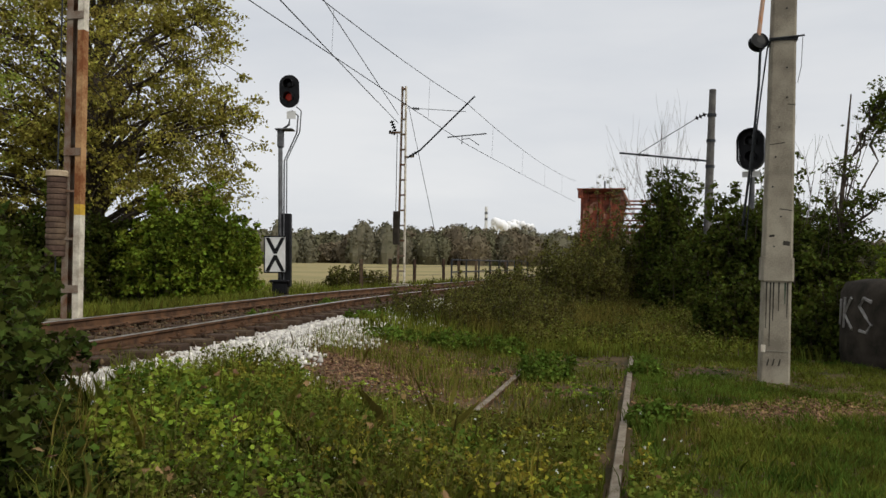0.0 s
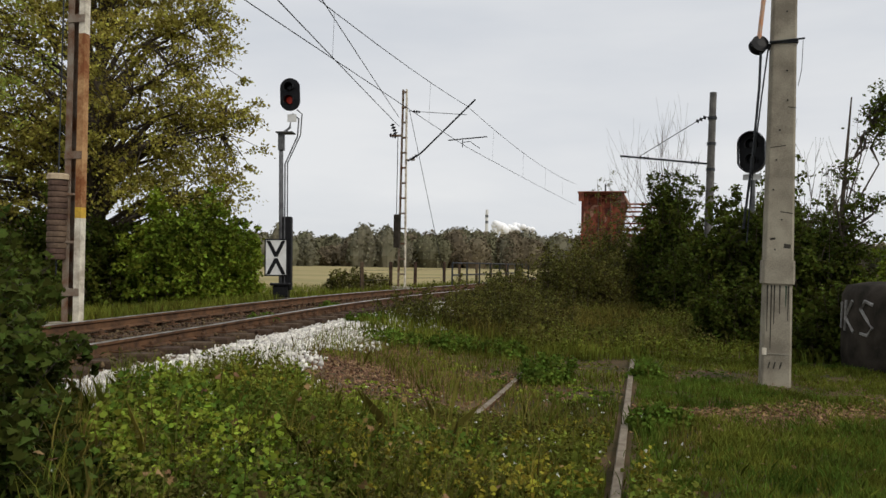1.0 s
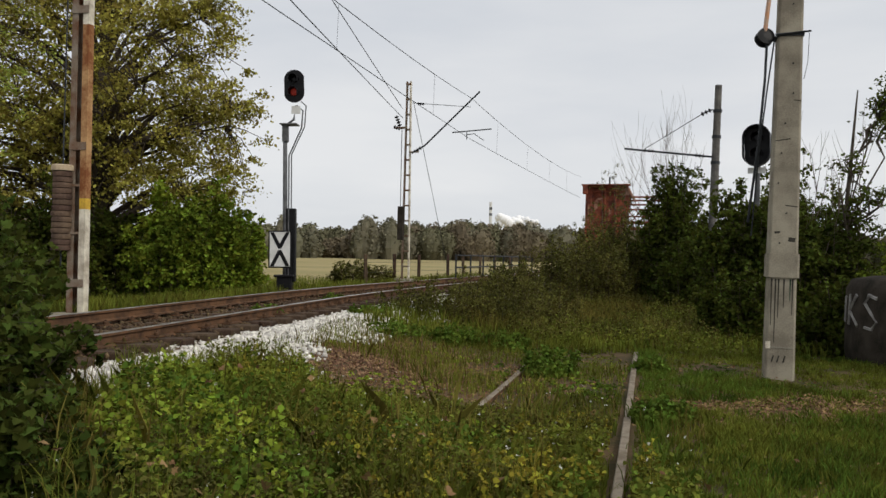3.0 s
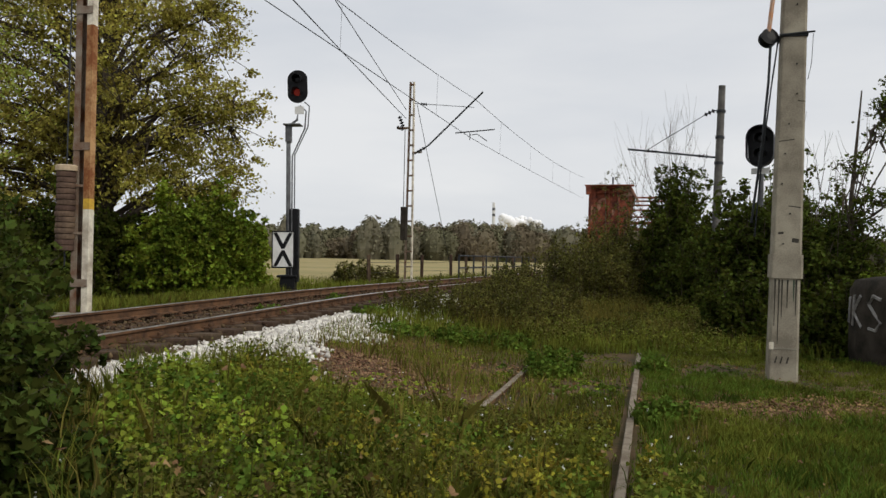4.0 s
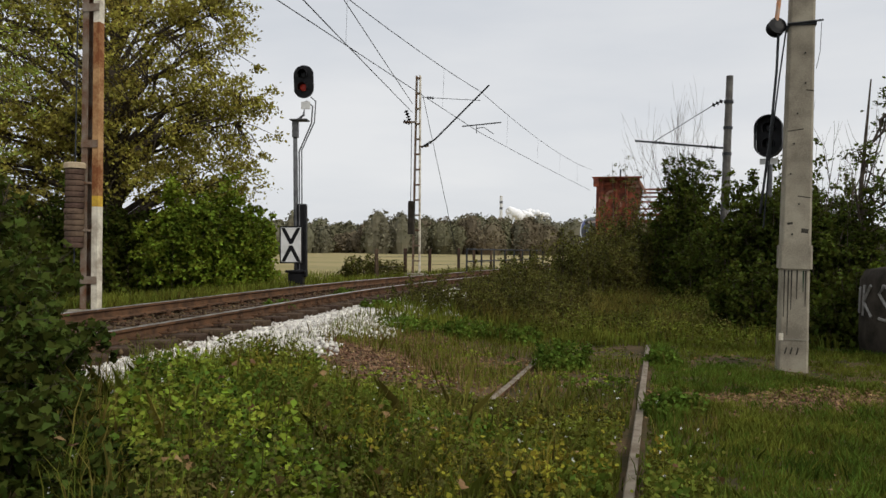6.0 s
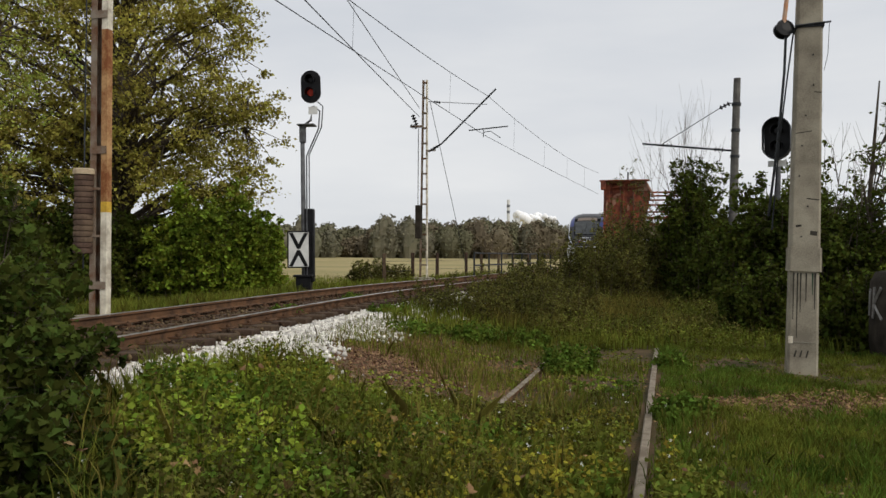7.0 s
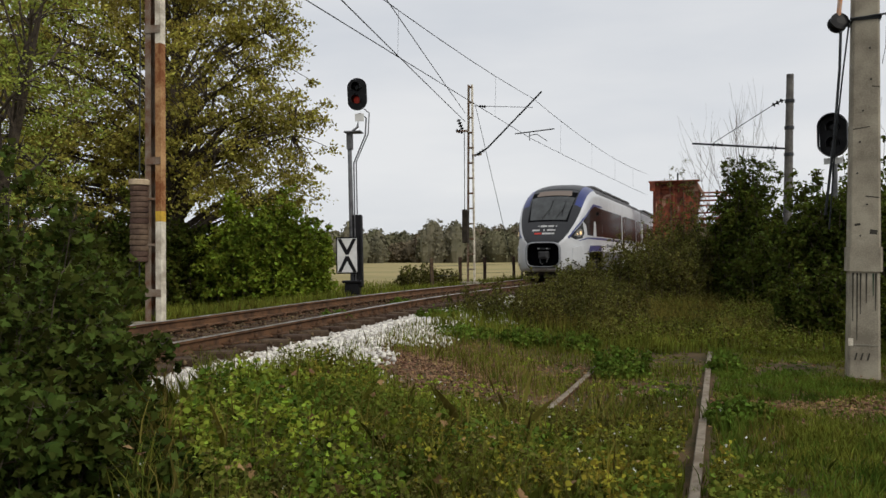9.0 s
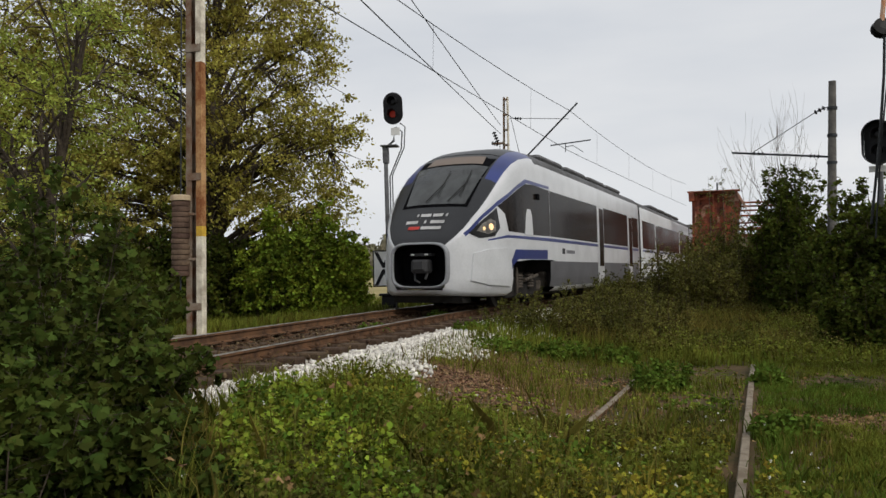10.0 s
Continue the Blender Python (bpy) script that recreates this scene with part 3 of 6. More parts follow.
M_LENS = material("dark_glass_lens", (0.02, 0.02, 0.022), None, 5, 0.15)
M_REDLIGHT = glow("red_signal_light", (0.4, 0.035, 0.02), 0.14)
M_SIGN = material("white_sign_enamel", (0.74, 0.74, 0.72), (0.6, 0.6, 0.58), 4, 0.5)


def build_signal():
    s = thing("railway_signal", pose(-4.22, 22.0, 0.32, 0, -0.9, -3), "black two-lamp railway signal on a slim grey post", "signal")
    part("foundation", Shape().box((0, 0, 0.0), (0.6, 0.6, 0.5), bevel=0.05), [M_DARKCONCRETE], s)
    part("pedestal", Shape().box((0, 0, 0.42), (0.42, 0.36, 0.34), bevel=0.03).box((0, 0, 0.62), (0.56, 0.46, 0.07), bevel=0.02), [M_BLACK], s)
    part("post", Shape().tube([(0, 0, 0.4), (-0.03, 0, 4.9)], [0.075, 0.06], 12), [M_GREYSTEEL], s, smooth=True)
    part("platform", Shape().box((0.1, 0, 4.95), (0.5, 0.4, 0.035), bevel=0.01).box((-0.02, 0, 4.7), (0.16, 0.2, 0.5), bevel=0.02), [M_GREYSTEEL], s)
    part("conduit", Shape().tube([(0.1, -0.05, 0.6), (0.1, -0.05, 4.05), (0.45, -0.03, 4.85), (0.48, 0, 5.35), (0.3, 0, 5.5)], 0.022, 8), [M_GREYSTEEL], s)
    part("conduit", Shape().tube([(0.15, 0.05, 0.6), (0.15, 0.05, 4.1), (0.52, 0.05, 4.9), (0.56, 0.05, 5.5), (0.42, 0.02, 5.62)], 0.018, 8), [M_GREYSTEEL], s)
    part("head_bracket", Shape().tube([(0.02, 0, 4.95), (0.22, 0, 5.1), (0.25, 0.08, 5.5)], 0.035, 8), [M_GREYSTEEL], s)
    part("equipment_case", Shape().box((0.14, 0.05, 1.5), (0.3, 0.22, 2.1), bevel=0.03), [M_BLACK], s, "tall black equipment case")
    h = Shape()
    board = part("marker_board", Shape().box((-0.12, -0.14, 1.38), (0.66, 0.02, 1.06), bevel=0.004), [M_BLACK], s, "black-edged white board with two black chevrons")
    part("white_face", Shape().box((-0.12, -0.154, 1.38), (0.58, 0.008, 0.98)), [M_SIGN], board)
    for up in (1, -1):
        c = Shape()
        pts = [(-0.28, 0.48 * up), (-0.17, 0.48 * up), (0.0, 0.16 * up), (0.17, 0.48 * up), (0.28, 0.48 * up), (0.045, 0.02 * up), (-0.045, 0.02 * up)]
        c.prism(pts if up < 0 else pts[::-1], 0.006, pose(-0.12, -0.163, 1.38))
        part("chevron", c, [M_BLACK], board)
    part("label_plate", Shape().box((0.3, -0.08, 5.36), (0.26, 0.02, 0.22), bevel=0.004), [M_SIGN], s, "small white plate under the head")
    light_head(s, -0.05, 6.03, True, 0.25)


build_signal()


def build_signal_two():
    s = thing("railway_signal", pose(7.68, 18.2, 0.17, 0, 0, -30), "black hooded railway signal above the bushes", "signal")
    part("post", Shape().tube([(0, 0.1, 0), (0, 0.1, 4.5)], 0.06, 10), [M_GREYSTEEL], s)
    part("foundation", Shape().box((0, 0.1, 0.1), (0.5, 0.5, 0.4), bevel=0.04), [M_DARKCONCRETE], s)
    head = light_head(s, -0.02, 4.2, False)
    out = [(0.31 * math.cos(t), (0.19 if math.sin(t) > 0 else -0.19) + 0.3 * math.sin(t)) for t in (2 * math.pi * k / 28 for k in range(28))]
    rim = Shape().add([(x, y, 4.2 + z) for y in (-0.34, -0.06) for x, z in out] + [(x * 0.95, y, 4.2 + z * 0.96) for y in (-0.34, -0.06) for x, z in out],
                      [(k, (k + 1) % 28, 28 + (k + 1) % 28, 28 + k) for k in range(28)] + [(56 + (k + 1) % 28, 56 + k, 84 + k, 84 + (k + 1) % 28) for k in range(28)] + [(k, 56 + k, 56 + (k + 1) % 28, (k + 1) % 28) for k in range(28)])
    part("visor", rim, [M_BLACK], head, "deep oval visor round the lamps")
    part("label_plate", Shape().box((0, -0.1, 3.62), (0.4, 0.02, 0.14), bevel=0.004), [M_SIGN], s, "small white plate under the head")


build_signal_two()


def build_concrete_pole():
    """Square tapered pole with a thicker foot, banded at the top."""
    p = thing("concrete_pole", pose(4.92, 10.85, -0.02, 0, 0.9, -18), "tall weathered concrete pole with a thicker streaked foot", "pole")
    w = lambda z: 0.395 - 0.018 * z
    s = Shape()

    def stage(z0, z1, extra):
        b = 0.03
        vs = []
        for z in (z0, z1):
            h = w(z) / 2 + extra
            for i, j in ((-h + b, -h), (h - b, -h), (h, -h + b), (h, h - b), (h - b, h), (-h + b, h), (-h, h - b), (-h, -h + b)):
                vs.append((i, j, z))
        s.add(vs, [tuple(range(7, -1, -1)), tuple(range(8, 16))] + [(k, (k + 1) % 8, 8 + (k + 1) % 8, 8 + k) for k in range(8)])
    stage(-0.3, 1.42, 0.0)
    stage(1.42, 1.75, 0.028)
    stage(1.75, 9.5, 0.01)
    part("shaft", s, [M_CONCRETE], p)
    part("clamp_band", Shape().box((0, 0, 4.83), (0.36, 0.36, 0.045), bevel=0.005).tube([(-0.2, -0.19, 4.83), (0.26, -0.19, 4.86)], 0.014, 6), [M_WIRE], p)
    part("bracket", Shape().tube([(-0.16, -0.05, 4.83), (-0.32, -0.05, 4.82)], 0.02, 6), [M_WIRE], p)
    part("cable_spool", Shape().lathe([(0.05, -0.07), (0.125, -0.06), (0.125, -0.03), (0.07, -0.02), (0.07, 0.02), (0.125, 0.03), (0.125, 0.06), (0.05, 0.07)], 18, Matrix.Translation((-0.33, -0.08, 4.82)) @ pose(0, 0, 0, 75, 0, 20)), [M_BLACK], p, "round black insulator spool")
    part("white_patch", Shape().box((-0.165, -0.2, 0.47), (0.06, 0.006, 0.1)), [M_WHITEPAINT], p, "small patch of white paint")
    part("joint_line", Shape().box((0.02, -0.2, 0.44), (0.33, 0.004, 0.012)), [M_DUST], p)
    for x, z, w_, h_ in ((0.08, 2.42, 0.16, 0.014), (-0.05, 3.35, 0.2, 0.012), (0.12, 3.9, 0.1, 0.01), (-0.09, 2.05, 0.07, 0.03), (0.1, 1.95, 0.09, 0.06)):
        part("scar", Shape().box((x, -w(z) / 2 - 0.009, z), (w_, 0.006, h_), pose(0, 0, 0, 0, 8 * (1 if x > 0 else -1))), [M_STAIN], p)
    for x, z0, z1, mat in ((-0.14, 0.75, 1.4, 0), (-0.09, 0.5, 1.4, 0), (-0.05, 0.85, 1.4, 0), (0.02, 1.0, 1.4, 0), (0.1, 1.1, 1.4, 1), (0.13, 0.9, 1.4, 0)):
        part("stain_streak", Shape().add([(x - 0.011, -w(z1) / 2 - 0.003, z1), (x + 0.011, -w(z1) / 2 - 0.003, z1), (x + 0.004, -w(z0) / 2 - 0.003, z0), (x - 0.004, -w(z0) / 2 - 0.003, z0)], [(0, 3, 2, 1)]), [M_MOSS if mat else M_STAIN], p)
    for x in (-0.1, -0.03, 0.05):
        part("number_bar", Shape().box((x, -w(0.28) / 2 - 0.002, 0.28), (0.018, 0.008, 0.1), pose(0, 0, 0, 0, 14)), [M_STAIN], p)
    for k in range(9):
        part("bolt_hole", Shape().lathe([(0.012, -0.004), (0.012, 0.006)], 8, Matrix.Translation((random.uniform(-0.1, 0.1), -w(0.9 + 0.5 * k) / 2 - 0.012, 1.9 + 0.42 * k)) @ pose(0, 0, 0, 90)), [M_BLACK], p)
    part("tie_rope", Shape().tube([(-0.33, -0.1, 4.9), (-0.27, -0.1, 5.6)], 0.03, 8), [M_ORANGE], p, "faded orange wrapping")
    part("cable", Shape().tube([(-0.3, -0.1, 4.75), (-0.31, -0.1, 4.2), (-0.36, 0.0, 3.3), (-0.45, 0.2, 2.2)], 0.02, 6), [M_WIRE], p)
    part("cable", Shape().tube([(-0.2, -0.1, 4.8), (-0.27, -0.05, 4.1), (-0.34, 0.1, 3.2), (-0.4, 0.2, 2.0)], 0.012, 6), [M_WIRE], p)
    part("thin_wire", Shape().tube([(0.25, -0.1, 4.86), (0.24, -0.1, 4.45), (0.19, -0.16, 4.2)], 0.004, 4), [M_WIRE], p)


M_DUST = material("pale_dust", (0.4, 0.37, 0.3), None, 6, 0.95)
M_STAIN = material("dark_run_stain", (0.06, 0.055, 0.045), None, 6, 0.95)
M_MOSS = material("green_run_stain", (0.05, 0.085, 0.055), None, 6, 0.95)
M_ORANGE = material("faded_orange", (0.6, 0.28, 0.14), (0.5, 0.4, 0.32), 8, 0.7)
build_concrete_pole()


def build_far_pole():
    p = thing("concrete_pole", pose(9.62, 26.6, 0, 0, 1.4, -14), "slim grey concrete pole carrying a cantilever arm", "pole")
    part("shaft", Shape().tube([(0, 0, -0.2), (0, 0, 7.75)], [0.165, 0.115], 12), [M_POLE], p)
    for z in (6.85, 5.95, 5.05):
        part("band", Shape().tube([(0, 0, z - 0.05), (0, 0, z + 0.05)], [0.155, 0.155], 12), [M_WIRE], p)
    part("arm", Shape().tube([(-0.1, 0, 5.25), (-3.1, 0, 5.5)], 0.035, 8), [M_WIRE], p)
    part("stay", Shape().tube([(-0.15, 0, 6.9), (-0.5, 0, 6.75), (-2.4, 0, 5.5)], 0.014, 6), [M_WIRE], p)
    insulator((-0.2, 0, 6.9), (-0.55, 0, 6.72), p, 3, 0.08)
    insulator((-0.35, 0, 5.27), (-0.7, 0, 5.3), p, 3, 0.07)
    insulator((-2.45, 0, 5.45), (-2.05, 0, 5.42), p, 3, 0.06)


build_far_pole()


# ---------------------------------------------------------------- wires
def sag(p, q, drop, n=14):
    p, q = Vector(p), Vector(q)
    return [p.lerp(q, k / n) - Vector((0, 0, 4 * drop * (k / n) * (1 - k / n))) for k in range(n + 1)]


def wire(points, r, label, name="overhead_wire"):
    return solo(name, Shape().tube(points, r, 5), [M_WIRE], label, "wire", group="overhead wires")


CONTACT = Vector((1.38, 31.2, 6.4))
MESSENGER = Vector((1.42, 31.2, 8.05))


def build_wires():
    for x, y, drop in ((-9.1, -6.0, 0.65), (11.4, 60.0, 0.4)):
        c, m = Vector((x, y, 6.4)), Vector((x, y, 8.05))
        pc, pm = sag(CONTACT, c, 0.04), sag(MESSENGER, m, drop)
        wire(pc, 0.011, "dark contact wire over the main track")
        wire(pm, 0.011, "sagging dark messenger wire over the main track")
        for k in range(2, 14, 3):
            if pm[k].z - pc[k].z > 0.1:
                wire([pm[k], pc[k]], 0.004, "thin dropper between messenger and contact wire", "dropper")
    wire(sag((-1.36, 31.2, 7.18), (-4.64, -5, 5.7), 0.05), 0.013, "dark anchoring wire of an overlapping span")
    wire(sag((-1.36, 31.2, 7.53), (-5.2, -5, 8.9), 0.1), 0.013, "dark anchoring wire of an overlapping span")
    at = MAST2.translation
    wire(sag(at + Vector((0.2, 0, 7.3)), at + Vector((1.9, 3.0, 0.0)), 0.0, 2), 0.012, "slack guy wire beside the mast")


build_wires()


# ---------------------------------------------------------------- fence and bridge
def build_fence():
    f = thing("fence", Matrix(), "dark weathered post fence beside the embankment", "fence")
    pts = []
    for y, h in ((28.6, 1.05), (31.5, 1.1), (34.5, 1.1), (39.0, 1.15), (42.0, 1.15), (46, 1.2), (50, 1.2), (55, 1.2)):
        m = track_pose(y, 0.45, 3.9)
        p = m.translation
        pts.append(p)
        part("post", Shape().box((p.x, p.y, p.z + h / 2), (0.13, 0.13, h + 0.2), pose(0, 0, 0, random.uniform(-2, 2), random.uniform(-2, 2), 15), bevel=0.012), [M_SLEEPER], f)
    for z in (0.45, 0.85):
        part("wire", Shape().tube([p + Vector((0, 0, z)) for p in pts], 0.006, 4), [M_WIRE], f)


build_fence()


def build_parapet():
    r = thing("bridge_railing", Matrix(), "rusty dark steel bridge railing beside the main track", "railing")
    pts = [track_pose(34 + 2.4 * k, 0.5, 1.95).translation for k in range(9)]
    for p in pts:
        part("post", Shape().box((p.x, p.y, p.z + 0.6), (0.08, 0.08, 1.2), bevel=0.01), [M_WIRE], r)
    for z in (1.15, 0.6):
        part("rail", Shape().tube([p + Vector((0, 0, z)) for p in pts], 0.04, 6), [M_WIRE], r)


build_parapet()


M_LICHEN = material("peeling_pale_rust", (0.42, 0.24, 0.17), (0.2, 0.07, 0.045), 4, 0.9, 0, 0.3)


def build_bridge():
    """Old truss bridge of the siding: near frame plated on one side, lattice on the other, trusses running back."""
    a = math.atan(SIDING_SLOPE)
    b = thing("steel_bridge", pose(siding_x(43.5), 43.5, 0, 0, 0, -math.degrees(a)), "old red-oxide riveted steel truss bridge overgrown with trees", "bridge")
    H = 5.85
    part("end_post", Shape().box((-2.45, 0, H / 2), (0.3, 0.35, H), pose(0, 0, 0, -6), bevel=0.02).box((-2.62, -0.1, H / 2), (0.04, 0.5, H), pose(0, 0, 0, -6)), [M_BRIDGE], b)
    part("portal_plate", Shape().prism([(-2.3, H - 4.2), (-0.7, H - 4.2), (-0.3, H - 2.2), (-0.05, H - 0.6), (-0.3, H), (-2.55, H)], 0.06, pose(0, 0.3, 0)), [M_BRIDGE], b)
    part("portal_beam", Shape().box((-1.42, 0.2, H - 0.06), (2.3, 0.4, 0.12), bevel=0.02).box((-1.45, 0.15, H - 0.35), (2.1, 0.1, 0.08)), [M_BRIDGE], b)
    for x in (-2.28, -1.55, -0.95):
        part("stiffener", Shape().box((x, 0.2, H - 2.1), (0.09, 0.16, 4.0), bevel=0.01), [M_BRIDGE], b)
    part("cap_plate", Shape().box((-1.5, 0.1, H + 0.03), (2.75, 0.75, 0.06), bevel=0.01).box((-2.66, -0.15, H - 0.25), (0.28, 0.3, 0.5), bevel=0.02), [M_BRIDGE], b)
    part("corner_brace", Shape().box((-0.1, 0.2, H - 0.45), (0.12, 0.3, 1.0), pose(0, 0, 0, 0, -28), bevel=0.01).box((-0.45, 0.24, H - 0.35), (0.5, 0.05, 0.4)), [M_LICHEN], b)
    for x, z, w_, h_ in ((-2.05, H - 1.1, 0.28, 0.7), (-1.85, H - 0.75, 0.35, 0.16), (-1.25, H - 1.5, 0.2, 0.4), (-2.45, H - 1.6, 0.12, 1.1)):
        part("peeled_patch", Shape().prism([(x - w_ / 2, z - h_ / 2), (x + w_ * 0.2, z - h_ * 0.3), (x + w_ / 2, z + h_ * 0.2), (x + w_ * 0.1, z + h_ / 2), (x - w_ * 0.4, z + h_ * 0.3)], 0.01, pose(0, 0.262 if x > -2.3 else -0.2, 0)), [M_LICHEN], b)
    part("end_post", Shape().box((2.45, 0, H / 2 - 0.3), (0.3, 0.35, H - 0.6), bevel=0.02), [M_BRIDGE], b)
    for k, z in enumerate((5.22, 5.02, 4.78, 4.5, 4.1, 3.75, 3.4)):
        part("lattice_beam", Shape().box((1.05, 0.5, z), (2.6, 0.12, 0.09 if k < 5 else 0.16), bevel=0.01), [M_BRIDGE], b)
    for k in range(13):
        part("lattice_bar", Shape().box((0.0 + 0.22 * k, 0.55, 4.15), (0.05, 0.02, 0.85), pose(0, 0, 0, 0, 40 if k % 2 else -40)), [M_BRIDGE], b)
    for side in (-2.45, 2.45):
        part("top_chord", Shape().box((side, 15, H - 0.6), (0.32, 29, 0.35), bevel=0.02), [M_BRIDGE], b)
        part("bottom_chord", Shape().box((side, 15, 0.3), (0.32, 30, 0.5), bevel=0.02), [M_BRIDGE], b)
        for k in range(7):
            y0 = 1 + 4 * k
            part("truss_post", Shape().box((side, y0 + 4, 2.7), (0.2, 0.22, 4.8)), [M_BRIDGE], b)
            part("truss_diagonal", Shape().tube([(side, y0, 0.4), (side, y0 + 4, 5.0)], 0.11, 6), [M_BRIDGE], b)
    part("thin_pipe", Shape().tube([(-1.3, 0, H), (-1.3, 0, H + 0.5)], 0.05, 6), [M_WIRE], b)
    part("deck", Shape().box((0, 15, 0.1), (4.6, 30, 0.12)), [M_SLEEPER], b)


build_bridge()


def build_block():
    s = Shape()
    s.lathe([(1.95, -0.2), (2.0, 0.2), (1.98, 1.2), (1.9, 1.36), (1.6, 1.42)], 40)
    ob = thing("concrete_block", pose(8.75, 12.0, 0), "dark mossy round concrete block with pale graffiti", "concrete block")
    part("body", s, [M_DARKCONCRETE], ob, smooth=True)
    # pale paint strokes on the curved face
    strokes = [[(-112, 0.65), (-109, 1.08)], [(-104, 0.62), (-102, 1.12)], [(-103, 0.85), (-95, 1.12)], [(-103, 0.85), (-94, 0.62)],
               [(-80, 1.08), (-85, 1.13), (-88, 1.0), (-84, 0.86), (-80, 0.72), (-83, 0.6), (-88, 0.62)]]
    for st in strokes:
        pts = [(1.985 * math.sin(radians(t)), -1.985 * math.cos(radians(t)), z) for t, z in st]
        part("paint_stroke", Shape().tube(pts, 0.03, 5), [M_GRAFFITI], ob)


M_GRAFFITI = material("pale_graffiti_paint", (0.34, 0.33, 0.31), (0.16, 0.15, 0.14), 6, 0.8)
build_block()


# ---------------------------------------------------------------- distance
def crown_mass(core, twig, x, y, h, w, g):
    """A far tree: several lumpy domes from the ground up, with loose clumps of leaves over their skin."""
    n = 9
    for q in range(6):
        t = g.uniform(0, 2 * np.pi)
        d = w * g.uniform(0.1, 0.55)
        cx, cy, top, r = x + d * np.cos(t), y + 0.6 * d * np.sin(t), h * g.uniform(0.62, 1.0), w * g.uniform(0.4, 0.7)
        vs = []
        for e, z in ((0.5, 0.0), (0.8, 0.3), (0.85, 0.55), (0.72, 0.74), (0.45, 0.88), (0.15, 0.95)):
            for k in range(n):
                a = 2 * np.pi * k / n
                f = r * e * g.uniform(0.82, 1.12)
                vs.append((cx + f * np.cos(a), cy + f * np.sin(a), top * z * g.uniform(0.96, 1.03)))
        core.add(vs, [(i * n + k, i * n + (k + 1) % n, (i + 1) * n + (k + 1) % n, (i + 1) * n + k) for i in range(5) for k in range(n)] + [tuple(range(5 * n, 6 * n))])
        m = int(24 * w)
        a, u = g.uniform(0, 2 * np.pi, m), g.uniform(0.1, 1.0, m) ** 0.8
        f = r * np.sqrt(np.clip(1.02 - (np.clip(u - 0.45, 0, 1) / 0.55) ** 2, 0.02, 1)) * g.uniform(0.95, 1.12, m)
        twig.append(np.stack([cx + f * np.cos(a), cy + f * np.sin(a), top * u * g.uniform(0.98, 1.05, m)], 1))


def build_distance():
    g = np.random.default_rng(3)
    # no haze in the air here; it is in these three colours
    kinds = [(M_WOODS, "far_woods", "olive woods beyond the field, haze mixed into their colour"), (M_WOODS_BROWN, "far_woods", "brown autumn woods beyond the field, haze mixed into their colour"), (M_WOODS_GREY, "far_woods", "grey-green woods beyond the field, haze mixed into their colour")]
    cores, twigs = [Shape() for k in kinds], [[] for k in kinds]
    for k in range(620):
        x, y = g.uniform(-330, 400), g.uniform(285, 345)
        h = (12.2 + 1.3 * math.sin(x * 0.021) + 0.9 * math.sin(x * 0.07 + 1) + 3.6 * g.uniform(0, 1) ** 2) * y / 310
        kind = int(g.choice(3, p=(0.45, 0.2, 0.35))) if x < -20 else int(g.choice(3, p=(0.4, 0.42, 0.18)))
        crown_mass(cores[kind], twigs[kind], x, y, h, g.uniform(4.5, 8.0), g)
    for x, y, h in ((-74, 215, 12.0), (-67, 214, 10.5), (-62, 220, 9.0), (-80, 216, 11.0), (-50, 262, 14.5), (-43, 265, 12.5), (-22, 268, 17.0), (-16, 270, 15.0)):
        crown_mass(cores[2], twigs[2], x, y, h, h * 0.36, g)
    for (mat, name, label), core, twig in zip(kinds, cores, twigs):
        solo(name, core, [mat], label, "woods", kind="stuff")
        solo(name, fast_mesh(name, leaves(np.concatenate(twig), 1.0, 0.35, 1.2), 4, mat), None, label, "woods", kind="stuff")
    c = thing("factory_chimney", pose(66, 900, 0), "slim pale factory chimney on the horizon", "chimney")
    part("stack", Shape().lathe([(2.2, 0), (1.6, 66)], 12), [M_SIGN], c)
    for z in (50, 57):
        part("band", Shape().lathe([(1.85, z), (1.82, z + 3)], 12), [M_GREYSTEEL], c)
    puff = Shape()
    for k in range(46):
        u = g.uniform(0, 1) ** 1.2
        x, r = 76 + 46 * u, g.uniform(3.4, 5.4) * (1.15 - 0.55 * u)
        cz = 41 + g.uniform(0, 1) * (4 + 7 * abs(math.sin((x - 58) / 10)) * (1 - 0.6 * u))
        prof = [(r * math.sin(math.pi * (i + 0.3) / 7.6) * g.uniform(0.9, 1.1), -r * math.cos(math.pi * (i + 0.3) / 7.6)) for i in range(8)]
        puff.lathe(prof, 12, Matrix.Translation((x, 905 + g.uniform(0, 8), cz)))
    solo("steam_plume", puff, [M_STEAM], "low white steam drifting over the woods", "steam", kind="stuff", smooth=True)


build_distance()


